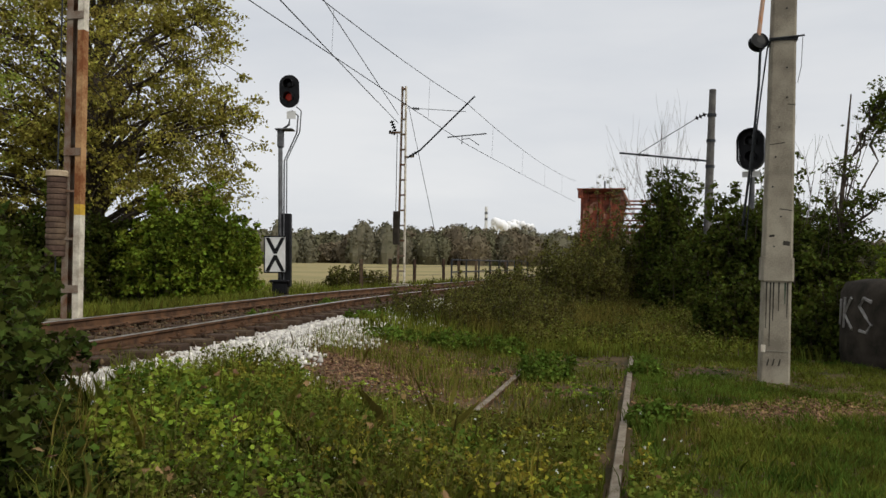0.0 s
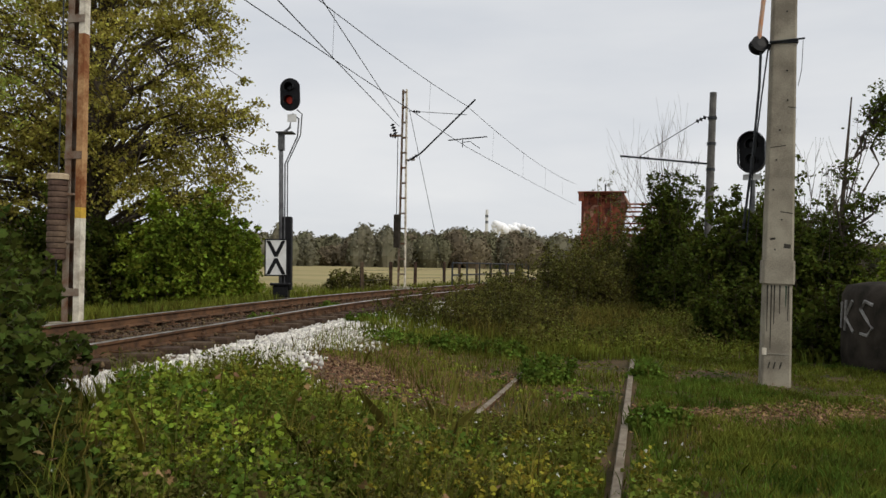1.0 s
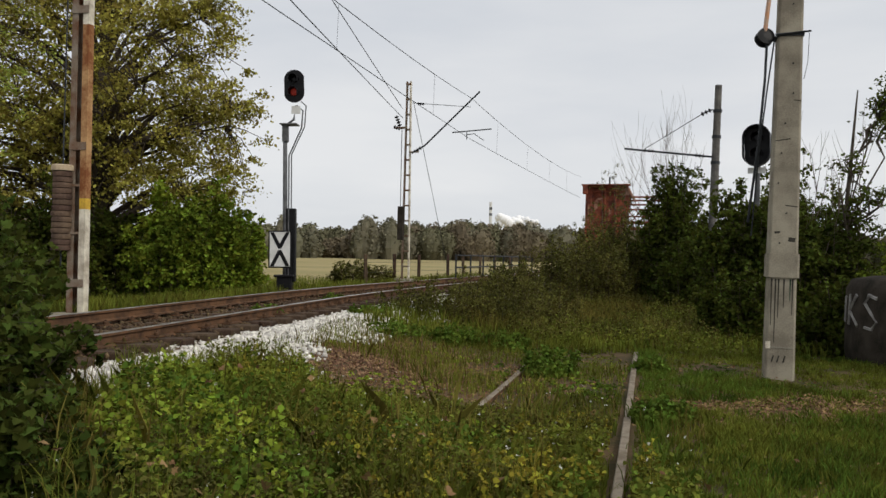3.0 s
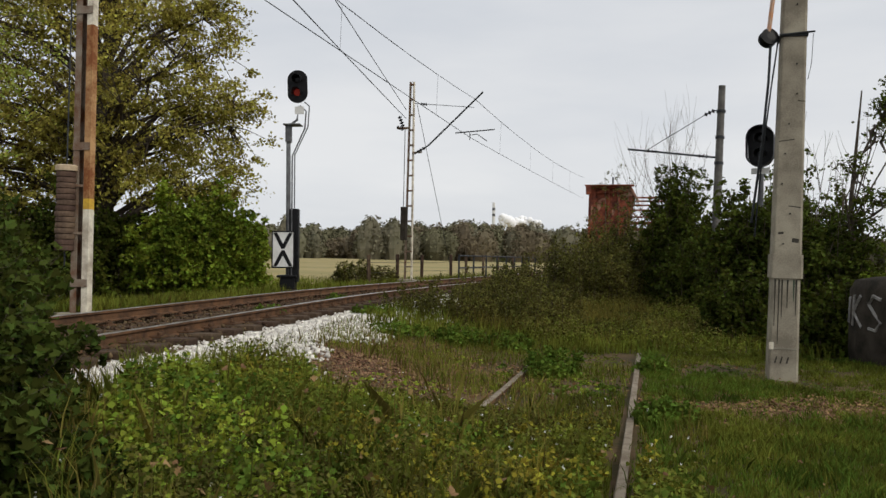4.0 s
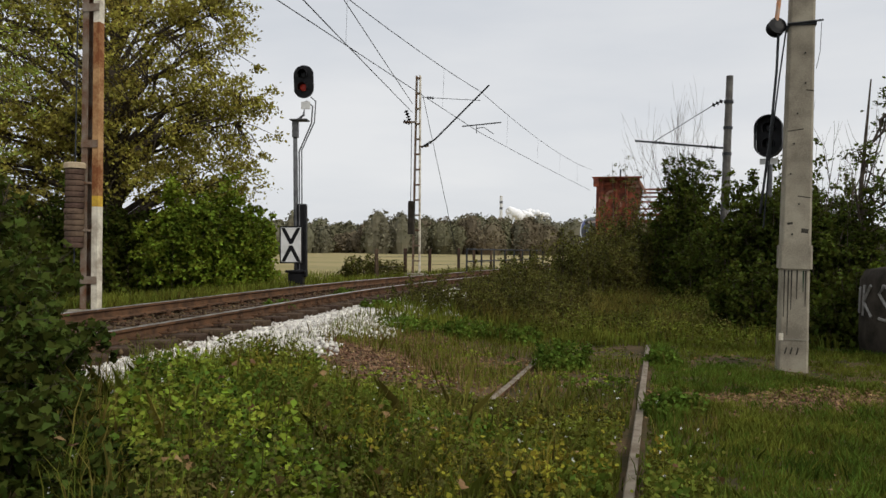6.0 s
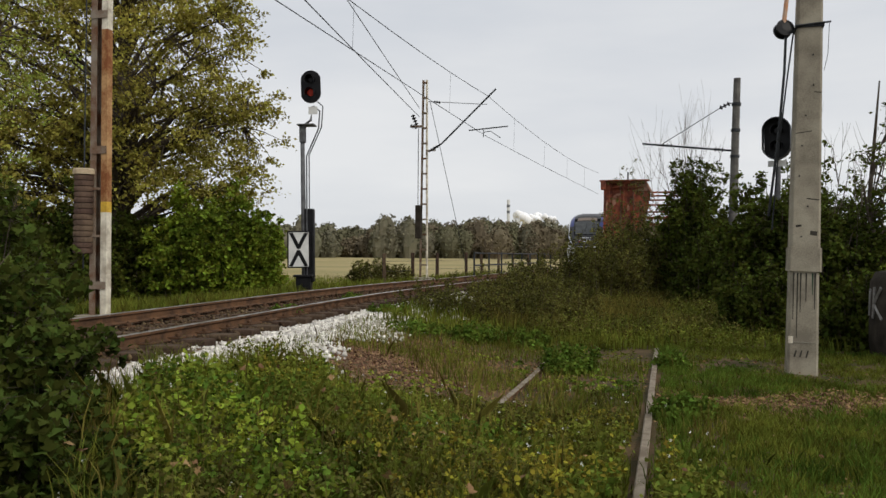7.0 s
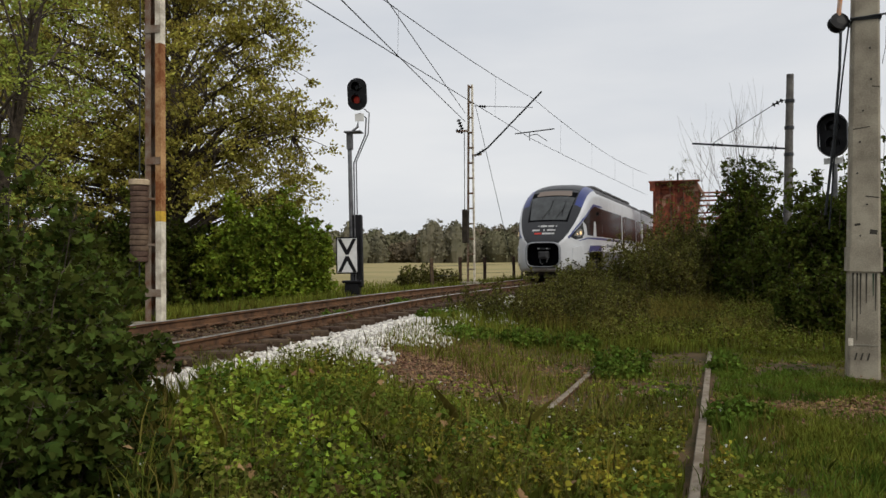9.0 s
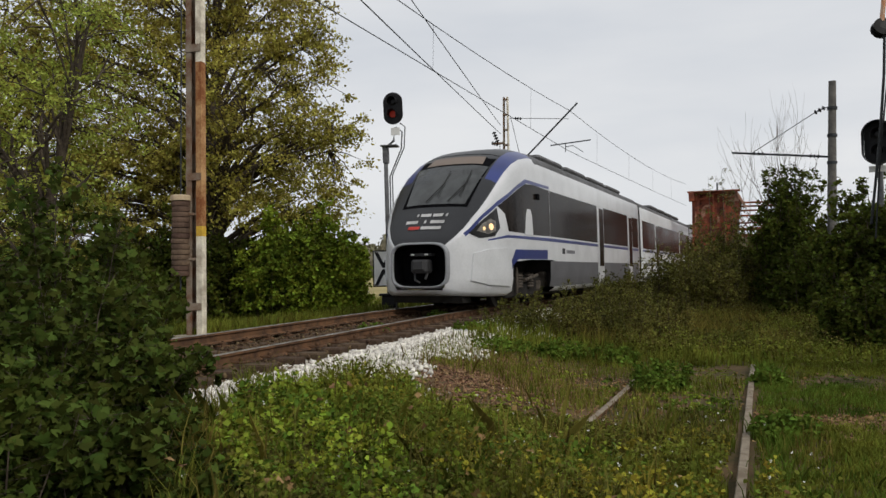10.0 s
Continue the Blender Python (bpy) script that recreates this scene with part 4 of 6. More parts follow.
# ---------------------------------------------------------------- trees and bushes
def grow(shape, p, d, length, radius, depth, ends, r, spread=0.6, lift=0.12):
    """A tapering limb that forks; ends collects the twig tips."""
    n = 4
    pts, rad = [p.copy()], [radius]
    for k in range(n):
        d = (d + Vector((r.uniform(-1, 1), r.uniform(-1, 1), r.uniform(-0.6, 1))) * 0.16 + Vector((0, 0, lift * 0.3))).normalized()
        p = p + d * length / n
        pts.append(p.copy())
        rad.append(radius * (1 - 0.5 * (k + 1) / n))
        if depth <= 1:
            ends.append(p.copy())
    shape.tube(pts, rad, 7 if radius > 0.06 else 4, cap=False)
    if depth == 0:
        return
    for k in range(r.choice((2, 3, 3))):
        a = pts[r.choice((2, 3, 4, 4))]
        nd = (d + Vector((r.uniform(-1, 1), r.uniform(-1, 1), r.uniform(-0.5, 0.8))) * spread * 1.35).normalized()
        grow(shape, a.copy(), nd, length * r.uniform(0.6, 0.85), radius * 0.55, depth - 1, ends, r, spread, lift)


def spray_tree(at, trunk, blobs, clusters, per, size, leaf, mat, label, seed, radius=0.3, flat=0.7):
    """A tree whose leaves hang in flat sprays along its limbs, with gaps between them. trunk: points of the stem."""
    r = random.Random(seed)
    t = thing("tree", Matrix.Translation(at), label, "tree")
    s = Shape()
    trunk = [Vector(p) for p in trunk]
    n = len(trunk)
    s.tube(trunk, [radius * (1.2 - 1.05 * k / (n - 1)) for k in range(n)], 10, cap=False)
    centres = in_blobs(blobs, clusters, 0.35, 0.15)
    hubs = []
    for c in centres[: max(12, clusters // 9)]:
        c = Vector(c)
        z = max(0.12, min(0.95, (c.z - 1.2) / (trunk[-1].z * 1.25)))
        k = z * (n - 1)
        a = trunk[int(k)].lerp(trunk[min(int(k) + 1, n - 1)], k - int(k))
        h = a.lerp(c, 0.8)
        m = a.lerp(h, 0.5) + Vector((r.uniform(-0.3, 0.3), r.uniform(-0.3, 0.3), 0.25 + r.uniform(0, 0.3)))
        m2 = a.lerp(h, 0.78) + Vector((r.uniform(-0.2, 0.2), r.uniform(-0.2, 0.2), 0.2))
        s.tube([a, m, m2, h], [radius * 0.36 * (1.2 - z), radius * 0.26 * (1.2 - z), 0.035, 0.022], 6, cap=False)
        hubs += [m, m2, h]
    for c in centres:
        c = Vector(c)
        h = min(hubs, key=lambda q: (q - c).length)
        s.tube([h, h.lerp(c, 0.5) + Vector((r.uniform(-0.15, 0.15), r.uniform(-0.15, 0.15), 0.12)), c], [0.022, 0.015, 0.006], 4, cap=False)
    part("trunk", s, [M_BARK], t, "dark bark trunk and limbs")
    pick = np.repeat(centres, per, axis=0)
    k = rng.normal(size=(len(pick), 3))
    big = np.repeat(rng.uniform(0.6, 1.35, len(centres)), per)[:, None]
    p = pick + k * np.array([size, size, size * 0.45]) * big - np.array([0, 0, 0.12]) * (k[:, :1] ** 2 + k[:, 1:2] ** 2) * size
    part("crown", fast_mesh("crown", leaves(p, leaf, flat, 1.5), 4, mat), None, t, "ragged leafy crown")
    return t


LEAF_KINDS = {"lobed": (lobed_leaves, 10), "broad": (broad_leaves, 6), "plain": (leaves, 4)}


def shrub(at, name, label, mat, stems, height, rx, ry, leaf, seed, kind="broad", twigs=9, per=12, twig=0.35, lean=0.45, arch=0.25, low=0.15, droop=0.3, flat=0.5, thick=0.014, wood=None):
    """Stems rising from an oval patch of ground and arching outwards, side twigs along them, leaves along the twigs."""
    g = np.random.default_rng(seed)
    b = thing(name, Matrix.Translation(at), label, "bush")
    w = Shape()
    pts = []
    for k in range(stems):
        t, q = g.uniform(0, 2 * np.pi), g.uniform(0, 1) ** 0.5
        foot = np.array([rx * q * np.cos(t), ry * q * np.sin(t), -0.05])
        h = height * g.uniform(0.55, 1.1) * (1.08 - 0.45 * q * q)
        t2 = t + g.normal() * 0.8
        over = h * lean * g.uniform(0.2, 1.0) * (0.35 + 0.65 * q)
        out = np.array([np.cos(t2), np.sin(t2), 0])
        tip = foot + out * over + np.array([0, 0, h])
        bow = foot * 0.5 + tip * 0.5 + np.array([0, 0, h * arch]) - out * over * 0.2
        curve = lambda u: foot * (1 - u) ** 2 + 2 * u * (1 - u) * bow + tip * u * u
        w.tube([tuple(curve(u)) for u in (0, 0.25, 0.5, 0.75, 1.0)], [thick, thick * 0.85, thick * 0.65, thick * 0.45, thick * 0.2], 4, cap=False)
        for j in range(twigs):
            u = low + (1 - low) * (j + g.uniform(0, 1)) / twigs
            p0 = curve(u)
            d = np.array([g.normal(), g.normal(), g.uniform(-0.5, 0.9)])
            d /= np.linalg.norm(d)
            p1 = p0 + d * twig * g.uniform(0.4, 1.2) * (1.2 - 0.6 * u)
            p1[2] = max(p1[2], 0.03)
            w.tube([tuple(p0), tuple(p1)], [thick * 0.3, thick * 0.12], 3, cap=False)
            v = g.uniform(0.1, 1.05, (per, 1))
            pts.append(p0 + (p1 - p0) * v - np.array([0, 0, droop * twig]) * v * v + g.normal(size=(per, 3)) * leaf * 0.55)
    p = np.concatenate(pts)
    p = p[p[:, 2] > 0.01]
    make, corners = LEAF_KINDS[kind]
    part("stem", w, [wood or M_BARK], b, kind="stuff")
    part("foliage", fast_mesh("foliage", make(p, leaf, flat), corners, mat), None, b)
    return b


def bare_shrub(at, height, seed, label, thick=0.03, n=5):
    r = random.Random(seed)
    s, ends = Shape(), []
    for k in range(n):
        d = Vector((r.uniform(-0.35, 0.35), r.uniform(-0.35, 0.35), 1)).normalized()
        grow(s, Vector((r.uniform(-0.4, 0.4), r.uniform(-0.4, 0.4), -0.1)), d, height * r.uniform(0.45, 0.6), thick, 3, ends, r, 0.45, 0.4)
    return solo("bare_shrub", s, [M_TWIG], label, "shrub", Matrix.Translation(at))


def build_trees():
    tall = "tall broadleaf tree with olive-brown autumn leaves"
    spray_tree((-11.4, 26.0, 0.2), [(0, 0, -0.3), (0.1, 0, 3), (-0.1, 0.1, 6), (0.2, 0, 9), (0.1, 0, 12.5)],
               [(0, 0, 8.0, 4.8, 3.6, 4.8), (1.5, 0, 5.0, 4.0, 2.6, 2.8), (0.2, 0, 12, 4.3, 3.2, 3.4), (-4.0, 0, 8, 4.0, 3, 5.6), (4.7, -0.3, 6.3, 1.7, 1.0, 0.5), (-3.5, 0, 3.8, 4.0, 2.5, 3.0), (3.3, 0, 3.9, 2.0, 1.6, 1.7), (3.3, 0, 9.0, 1.8, 1.6, 1.4), (3.6, 0, 6.6, 1.6, 1.4, 0.9)],
               1350, 70, 0.25, 0.12, M_TREELEAF, tall, 11, 0.36, 0.25)
    spray_tree((-20.0, 26, 0), [(0, 0, -0.3), (0.1, 0, 3), (-0.1, 0.1, 6), (0.2, 0, 11)],
               [(0, 0, 7, 4.5, 3.5, 5), (1, 0, 11, 4, 3, 3.5), (3, 0, 4, 3.5, 2.5, 3)], 500, 60, 0.3, 0.15, M_TREELEAF, tall, 23, 0.32, 0.5)
    spray_tree((-11.8, 16.5, 0), [(0, 0, -0.3), (0.3, 0, 2), (0.9, 0.1, 4.5), (1.6, 0, 7.5)],
               [(0.2, 0, 4.5, 2.6, 2.0, 2.8), (0.9, 0, 7, 2.4, 1.8, 2.2), (-2.5, 0, 5.5, 2.6, 2, 3.2), (-1.5, 0, 3, 2.4, 1.6, 2)], 420, 52, 0.2, 0.08, M_LIGHTLEAF, "leaning green tree behind the rusty mast", 31, 0.2, 0.5)
    spray_tree((9.2, 17.0, 0), [(0, 0, -0.3), (0.1, 0, 1.5), (0, 0, 3), (0.2, 0, 5.5)],
               [(0.0, 0, 2.6, 0.35, 0.35, 1.9), (1.05, 0, 5.1, 0.5, 0.5, 0.9), (0.5, 0, 2.2, 0.6, 0.6, 1.2)], 85, 55, 0.16, 0.085, M_DARKLEAF, "ivy-covered tree beside the concrete block", 47, 0.1, 0.4)
    under = "dense green bush under the tall tree"
    shrub((-7.5, 24.2, 0.25), "bush", under, M_BUSHLEAF, 90, 3.4, 1.7, 1.2, 0.115, 61, "broad", 13, 30, 0.7, 0.35, 0.2, 0.04)
    shrub((-6.3, 24.0, 0.25), "bush", under, M_BUSHLEAF, 40, 2.1, 0.9, 0.8, 0.11, 62, "broad", 11, 26, 0.55, 0.4, 0.2, 0.04)
    shrub((-12.2, 24.6, 0.2), "bush", "dark olive bush at the foot of the tall tree", M_DARKLEAF, 90, 3.2, 2.9, 1.2, 0.13, 63, "broad", 12, 26, 0.8, 0.35, 0.2, 0.04)
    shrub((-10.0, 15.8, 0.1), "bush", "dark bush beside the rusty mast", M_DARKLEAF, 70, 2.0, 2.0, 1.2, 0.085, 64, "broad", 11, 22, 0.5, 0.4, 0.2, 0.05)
    # brambles close by
    near = "dark bramble thicket with lobed leaves"
    shrub((-3.5, 5.2, 0), "bramble_bush", near, M_NEARLEAF, 90, 1.6, 0.75, 0.85, 0.06, 71, "lobed", 12, 16, 0.34, 0.5, 0.3, 0.05, thick=0.009)
    shrub((-4.9, 6.9, 0.1), "bramble_bush", near, M_NEARLEAF, 90, 2.3, 1.0, 0.9, 0.07, 72, "lobed", 12, 15, 0.42, 0.45, 0.25, 0.05, thick=0.01)
    shrub((-2.6, 4.3, 0), "bramble_bush", near, M_NEARLEAF, 60, 0.8, 0.6, 0.6, 0.06, 73, "lobed", 10, 17, 0.3, 0.6, 0.35, 0.05, thick=0.007)
    shrub((-3.1, 3.6, 0), "bramble_bush", near, M_NEARLEAF, 58, 1.2, 0.8, 0.8, 0.058, 74, "lobed", 11, 17, 0.32, 0.5, 0.3, 0.05, thick=0.008)
    shrub((-1.75, 3.45, 0), "bramble_bush", "low dark brambles with broad leaves", M_NEARLEAF, 45, 0.45, 0.5, 0.55, 0.058, 75, "lobed", 9, 16, 0.25, 0.7, 0.4, 0.05, thick=0.006)
    shrub((-1.45, 2.75, 0), "bramble_bush", "low dark brambles with broad leaves", M_NEARLEAF, 45, 0.5, 0.5, 0.5, 0.062, 76, "lobed", 8, 12, 0.22, 0.7, 0.4, 0.05, thick=0.006)
    for k, (x, y, r, h) in enumerate(((0.35, 12.9, 0.4, 0.42), (1.25, 13.2, 0.45, 0.36), (2.3, 7.5, 0.24, 0.24), (1.75, 11.2, 0.34, 0.34), (-0.6, 12.6, 0.5, 0.26), (1.62, 10.4, 0.3, 0.26), (-2.2, 17.3, 0.35, 0.3), (-1.2, 14.6, 0.3, 0.26), (3.1, 10.9, 0.2, 0.25), (-2.75, 12.9, 0.22, 0.3))):
        shrub((x, y, float(ground_z(x, y))), "weed_tuft", "small fresh green leafy weed tuft", M_FRESH, 34, h, r, r, 0.05, 80 + k, "broad", 6, 9, 0.14, 0.6, 0.3, 0.05, thick=0.004, wood=M_FRESH)
    shrub((-3.0, 33.0, 0.4), "bush", "low green scrub beside the fence", M_BROWNWEED, 40, 1.0, 1.5, 0.9, 0.1, 91, "plain", 8, 12, 0.3, 0.4, 0.2, 0.05)
    # weeds and bushes between the two tracks
    mid = "brown-green weed thicket between the tracks"
    shrub((0.2, 16.6, 0.05), "weed_thicket", mid, M_BROWNWEED, 110, 1.1, 1.3, 1.2, 0.055, 92, "plain", 9, 14, 0.26, 0.35, 0.15, 0.1, thick=0.006)
    shrub((1.9, 17.3, 0), "weed_thicket", mid, M_BROWNWEED, 120, 1.25, 1.3, 1.4, 0.055, 93, "plain", 9, 14, 0.26, 0.35, 0.15, 0.1, thick=0.006)
    shrub((1.9, 21.0, 0), "weed_thicket", mid, M_BROWNWEED, 90, 1.45, 1.4, 1.3, 0.065, 94, "plain", 9, 13, 0.3, 0.3, 0.12, 0.1, thick=0.007)
    shrub((3.9, 24.5, 0), "weed_thicket", "tall slender weeds between the tracks", M_BROWNWEED, 55, 2.6, 1.2, 0.8, 0.075, 95, "plain", 13, 14, 0.34, 0.18, 0.08, 0.06, thick=0.009)
    shrub((5.4, 26.3, 0), "weed_thicket", "tall brownish thicket before the bridge", M_BROWNWEED, 80, 2.5, 1.5, 1.4, 0.085, 96, "plain", 12, 15, 0.45, 0.3, 0.15, 0.05, thick=0.01)
    shrub((7.0, 29.5, 0), "weed_thicket", "tall brownish thicket before the bridge", M_BROWNWEED, 80, 3.1, 1.5, 1.3, 0.09, 97, "plain", 12, 16, 0.5, 0.28, 0.12, 0.05, thick=0.012)
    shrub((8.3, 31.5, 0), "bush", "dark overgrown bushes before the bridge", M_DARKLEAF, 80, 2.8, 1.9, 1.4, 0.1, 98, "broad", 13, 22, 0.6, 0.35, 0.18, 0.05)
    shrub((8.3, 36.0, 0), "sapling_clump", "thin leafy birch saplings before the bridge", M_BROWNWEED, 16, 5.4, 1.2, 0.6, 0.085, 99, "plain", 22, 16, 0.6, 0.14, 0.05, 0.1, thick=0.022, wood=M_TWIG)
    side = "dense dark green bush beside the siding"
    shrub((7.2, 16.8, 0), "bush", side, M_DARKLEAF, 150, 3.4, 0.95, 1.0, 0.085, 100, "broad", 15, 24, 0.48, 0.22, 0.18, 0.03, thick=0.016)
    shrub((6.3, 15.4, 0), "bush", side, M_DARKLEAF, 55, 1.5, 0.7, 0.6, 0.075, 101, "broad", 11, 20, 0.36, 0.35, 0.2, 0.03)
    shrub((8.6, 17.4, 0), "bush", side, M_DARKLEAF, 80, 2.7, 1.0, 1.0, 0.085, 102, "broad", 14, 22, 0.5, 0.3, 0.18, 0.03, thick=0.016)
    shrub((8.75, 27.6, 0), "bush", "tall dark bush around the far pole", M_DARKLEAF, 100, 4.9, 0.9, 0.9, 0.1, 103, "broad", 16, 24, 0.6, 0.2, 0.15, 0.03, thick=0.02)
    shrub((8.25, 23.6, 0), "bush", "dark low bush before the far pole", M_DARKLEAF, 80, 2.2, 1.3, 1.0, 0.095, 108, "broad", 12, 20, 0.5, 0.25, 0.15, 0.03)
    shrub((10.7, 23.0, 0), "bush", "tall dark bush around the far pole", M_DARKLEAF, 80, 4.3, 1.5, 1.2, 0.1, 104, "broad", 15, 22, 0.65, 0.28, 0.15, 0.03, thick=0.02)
    back = "green bush behind the concrete block"
    shrub((9.4, 14.6, 0), "bush", back, M_BUSHLEAF, 70, 2.3, 0.9, 0.7, 0.075, 105, "broad", 12, 20, 0.42, 0.35, 0.18, 0.03)
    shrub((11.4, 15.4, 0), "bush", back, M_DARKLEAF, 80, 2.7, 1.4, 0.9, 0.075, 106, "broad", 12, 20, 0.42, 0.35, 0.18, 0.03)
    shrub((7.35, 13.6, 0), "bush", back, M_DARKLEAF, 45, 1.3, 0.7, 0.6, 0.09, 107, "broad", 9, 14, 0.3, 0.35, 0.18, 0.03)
    bare_shrub((8.7, 28.8, 0), 5.6, 5, "leafless grey shrub above the bushes", 0.026, 7)
    bare_shrub((9.1, 17.3, 0), 4.6, 9, "leafless grey shrub beside the concrete pole", 0.03, 3)


build_trees()


# ---------------------------------------------------------------- grass and weeds
def patchy(x, y, f, seed):
    return np.sin(x * f + seed) * np.cos(y * f * 0.9 - seed * 2) + 0.6 * np.sin(x * f * 2.3 + y * f * 1.7 + seed * 3) + 0.4 * np.cos(y * f * 3.1 - x * f * 2.2)


def near_rail(x, y, w):
    """Within w of one of the siding's rails where they lie bare."""
    d = (x - siding_x(y)) / math.hypot(1, SIDING_SLOPE)
    return ((np.abs(d - 0.75) < w) & (y < 12.8)) | ((np.abs(d + 0.75) < w) & (y > 7.8) & (y < 11.7))


def build_grass():
    def clear(x, y, w=0.07):
        a = across(x, y)
        return ((a > 1.75) | (a < -2.0)) & ~near_rail(x, y, w)

    def field(name, label, mat, n, y0, y1, xa, xb, h, hy, width, cut, seed, bias=1.8, f=0.9, lean=0.4, w=0.08):
        y = y0 + (y1 - y0) * rng.uniform(0, 1, n) ** bias
        x = xa(y) + (xb(y) - xa(y)) * rng.uniform(0, 1, n)
        k = clear(x, y, w) & (patchy(x, y, f, seed) + rng.normal(size=n) * 0.25 > cut)
        p = np.stack([x, y, ground_z(x, y) - 0.01], 1)[k]
        solo(name, fast_mesh(name, bent_blades(p, h + hy * p[:, 1], width * 1.7, lean), 5, mat), None, label, "grass", kind="stuff")
    left, right = (lambda y: -0.75 * (y + 1.5)), (lambda y: 0.8 * (y + 1.5))
    mid = lambda y: siding_x(y) + 0.7
    wedge = lambda y: 0.64 * y + 0.6
    field("grass", "short green grass on the trodden path", M_GRASS, 90000, 2.6, 15, mid, wedge, 0.035, 0.001, 0.0026, -0.25, 2, 1.3, 1.3)

    def tufts(name, label, mat, n, per, x0, x1, y0, y1, h, r, seed, cut, f=0.8):
        """Grass in separate tufts, each with blades leaning out from its middle."""
        y = y0 + (y1 - y0) * rng.uniform(0, 1, n) ** 1.3
        x = x0(y) + (x1(y) - x0(y)) * rng.uniform(0, 1, n)
        k = clear(x, y, 0.13) & (patchy(x, y, f, seed) + rng.normal(size=n) * 0.35 > cut) & (np.abs(y - 8.3 - 0.05 * x) > 0.55 * rng.uniform(0.3, 1, n))
        x, y = np.repeat(x[k], per), np.repeat(y[k], per)
        size = np.repeat(rng.uniform(0.5, 1.3, k.sum()), per)
        x, y = x + rng.normal(size=len(x)) * r * size, y + rng.normal(size=len(x)) * r * size
        p = np.stack([x, y, ground_z(x, y) - 0.01], 1)
        solo(name, fast_mesh(name, bent_blades(p, h * size, 0.0042, 0.7), 5, mat), None, label, "grass", kind="stuff")
    tufts("grass", "tufts of fresh green grass on the path", M_FRESH, 2000, 40, lambda y: mid(y) + 0.1, wedge, 2.6, 13.5, 0.1, 0.06, 4.4, -0.1, 0.55)
    tufts("grass", "dull green grass tufts on the path", M_GRASS, 3600, 34, lambda y: mid(y) + 0.1, wedge, 2.6, 13.5, 0.085, 0.06, 1.1, -0.3, 0.9)
    tufts("grass", "grass tufts standing among the weeds", M_GRASS, 900, 26, lambda y: -0.5 * y, lambda y: siding_x(y) + 0.6, 2.8, 7.2, 0.3, 0.05, 3.7, -0.1, 1.1)
    tufts("dry_grass", "dry straw stalks standing among the weeds", M_DRYGRASS, 420, 9, lambda y: -0.5 * y, lambda y: siding_x(y) + 0.5, 2.8, 7.4, 0.42, 0.05, 5.2, 0.0, 1.3)
    tufts("grass", "fresh grass along the sunken rail", M_FRESH, 130, 40, lambda y: siding_x(y) + 0.85, lambda y: siding_x(y) + 1.15, 4.0, 13, 0.15, 0.06, 0.3, -0.2, 1.6)
    field("grass", "green grass among the weeds", M_GRASS, 60000, 2.6, 16, lambda y: -0.44 * y, mid, 0.13, 0.0, 0.0026, -0.2, 8, 1.5)
    field("grass", "rough meadow grass along the embankment", M_GRASS, 90000, 13, 45, left, right, 0.2, 0.004, 0.006, -0.7, 4, 1.2)
    field("dry_grass", "tufts of dry straw-coloured grass", M_DRYGRASS, 24000, 2.2, 24, lambda y: -0.44 * y, lambda y: siding_x(y) + 1.5, 0.2, 0.002, 0.0018, 0.35, 5, 1.4, 0.7, 0.5, 0.12)
    field("dry_grass", "reddish dry grass before the thicket", M_DRYGRASS, 20000, 13.4, 26, lambda y: siding_x(y) - 2.6 + 0.6 * np.sin(y * 2), lambda y: siding_x(y) + 0.9 + 0.7 * np.sin(y * 1.3), 0.42, 0.0, 0.0035, 0.25, 6, 1.0, 0.7, 0.4, 0.0)

    def weeds(name, label, mat, n, per, x0, x1, y0, y1, h, leaf, seed, cut, f=1.4, gap=0.14, lane=99.0):
        """Single plants, each a stem with leaves round it, standing in patches."""
        x, y = rng.uniform(x0, x1, n), rng.uniform(y0, y1, n)
        k = clear(x, y, gap) & (x - siding_x(y) < lane) & ((across(x, y) > 2.3) | (y > 13)) & (x > -0.41 * y + 0.1 * np.sin(y * 5)) & (patchy(x, y, f, seed) + rng.normal(size=n) * 0.3 > cut)
        x, y = x[k], y[k]
        n = len(x)
        high = h * rng.uniform(0.45, 1.25, n) * (0.65 + 0.35 * np.clip(patchy(x, y, f, seed) - cut, 0, 1)) * np.where(x > -1.2, np.clip((8.4 - y) / 2.6, 0.35, 1), 1.0) ** (y < 13)
        t = rng.uniform(0, 2 * np.pi, n)
        tip = np.stack([np.cos(t), np.sin(t)], 1) * (high * 0.3)[:, None]
        u = rng.uniform(0.12, 1, (n, per)) ** 0.8
        a = rng.uniform(0, 2 * np.pi, (n, per))
        out = leaf * rng.uniform(0.3, 1.3, (n, per)) * (1.35 - 0.8 * u)
        px = x[:, None] + tip[:, :1] * u ** 2 + np.cos(a) * out
        py = y[:, None] + tip[:, 1:] * u ** 2 + np.sin(a) * out
        pz = ground_z(x, y)[:, None] + high[:, None] * u
        p = np.stack([px.ravel(), py.ravel(), pz.ravel()], 1)
        v = broad_leaves(p, (leaf * (1.25 - 0.6 * u)).ravel(), 0.8)
        root = np.stack([x, y, ground_z(x, y) - 0.01], 1)
        q = blades(root, high * 1.05, 0.003, 0.06).reshape(-1, 4, 3)
        q = np.stack([q[:, 0], q[:, 1], q[:, 2], q[:, 3], q[:, 3] * 0.6 + q[:, 0] * 0.4, q[:, 3] * 0.3 + q[:, 0] * 0.7], 1).reshape(-1, 3)
        solo(name, fast_mesh(name, np.concatenate([v, q]), 6, mat), None, label, "weeds", kind="stuff")
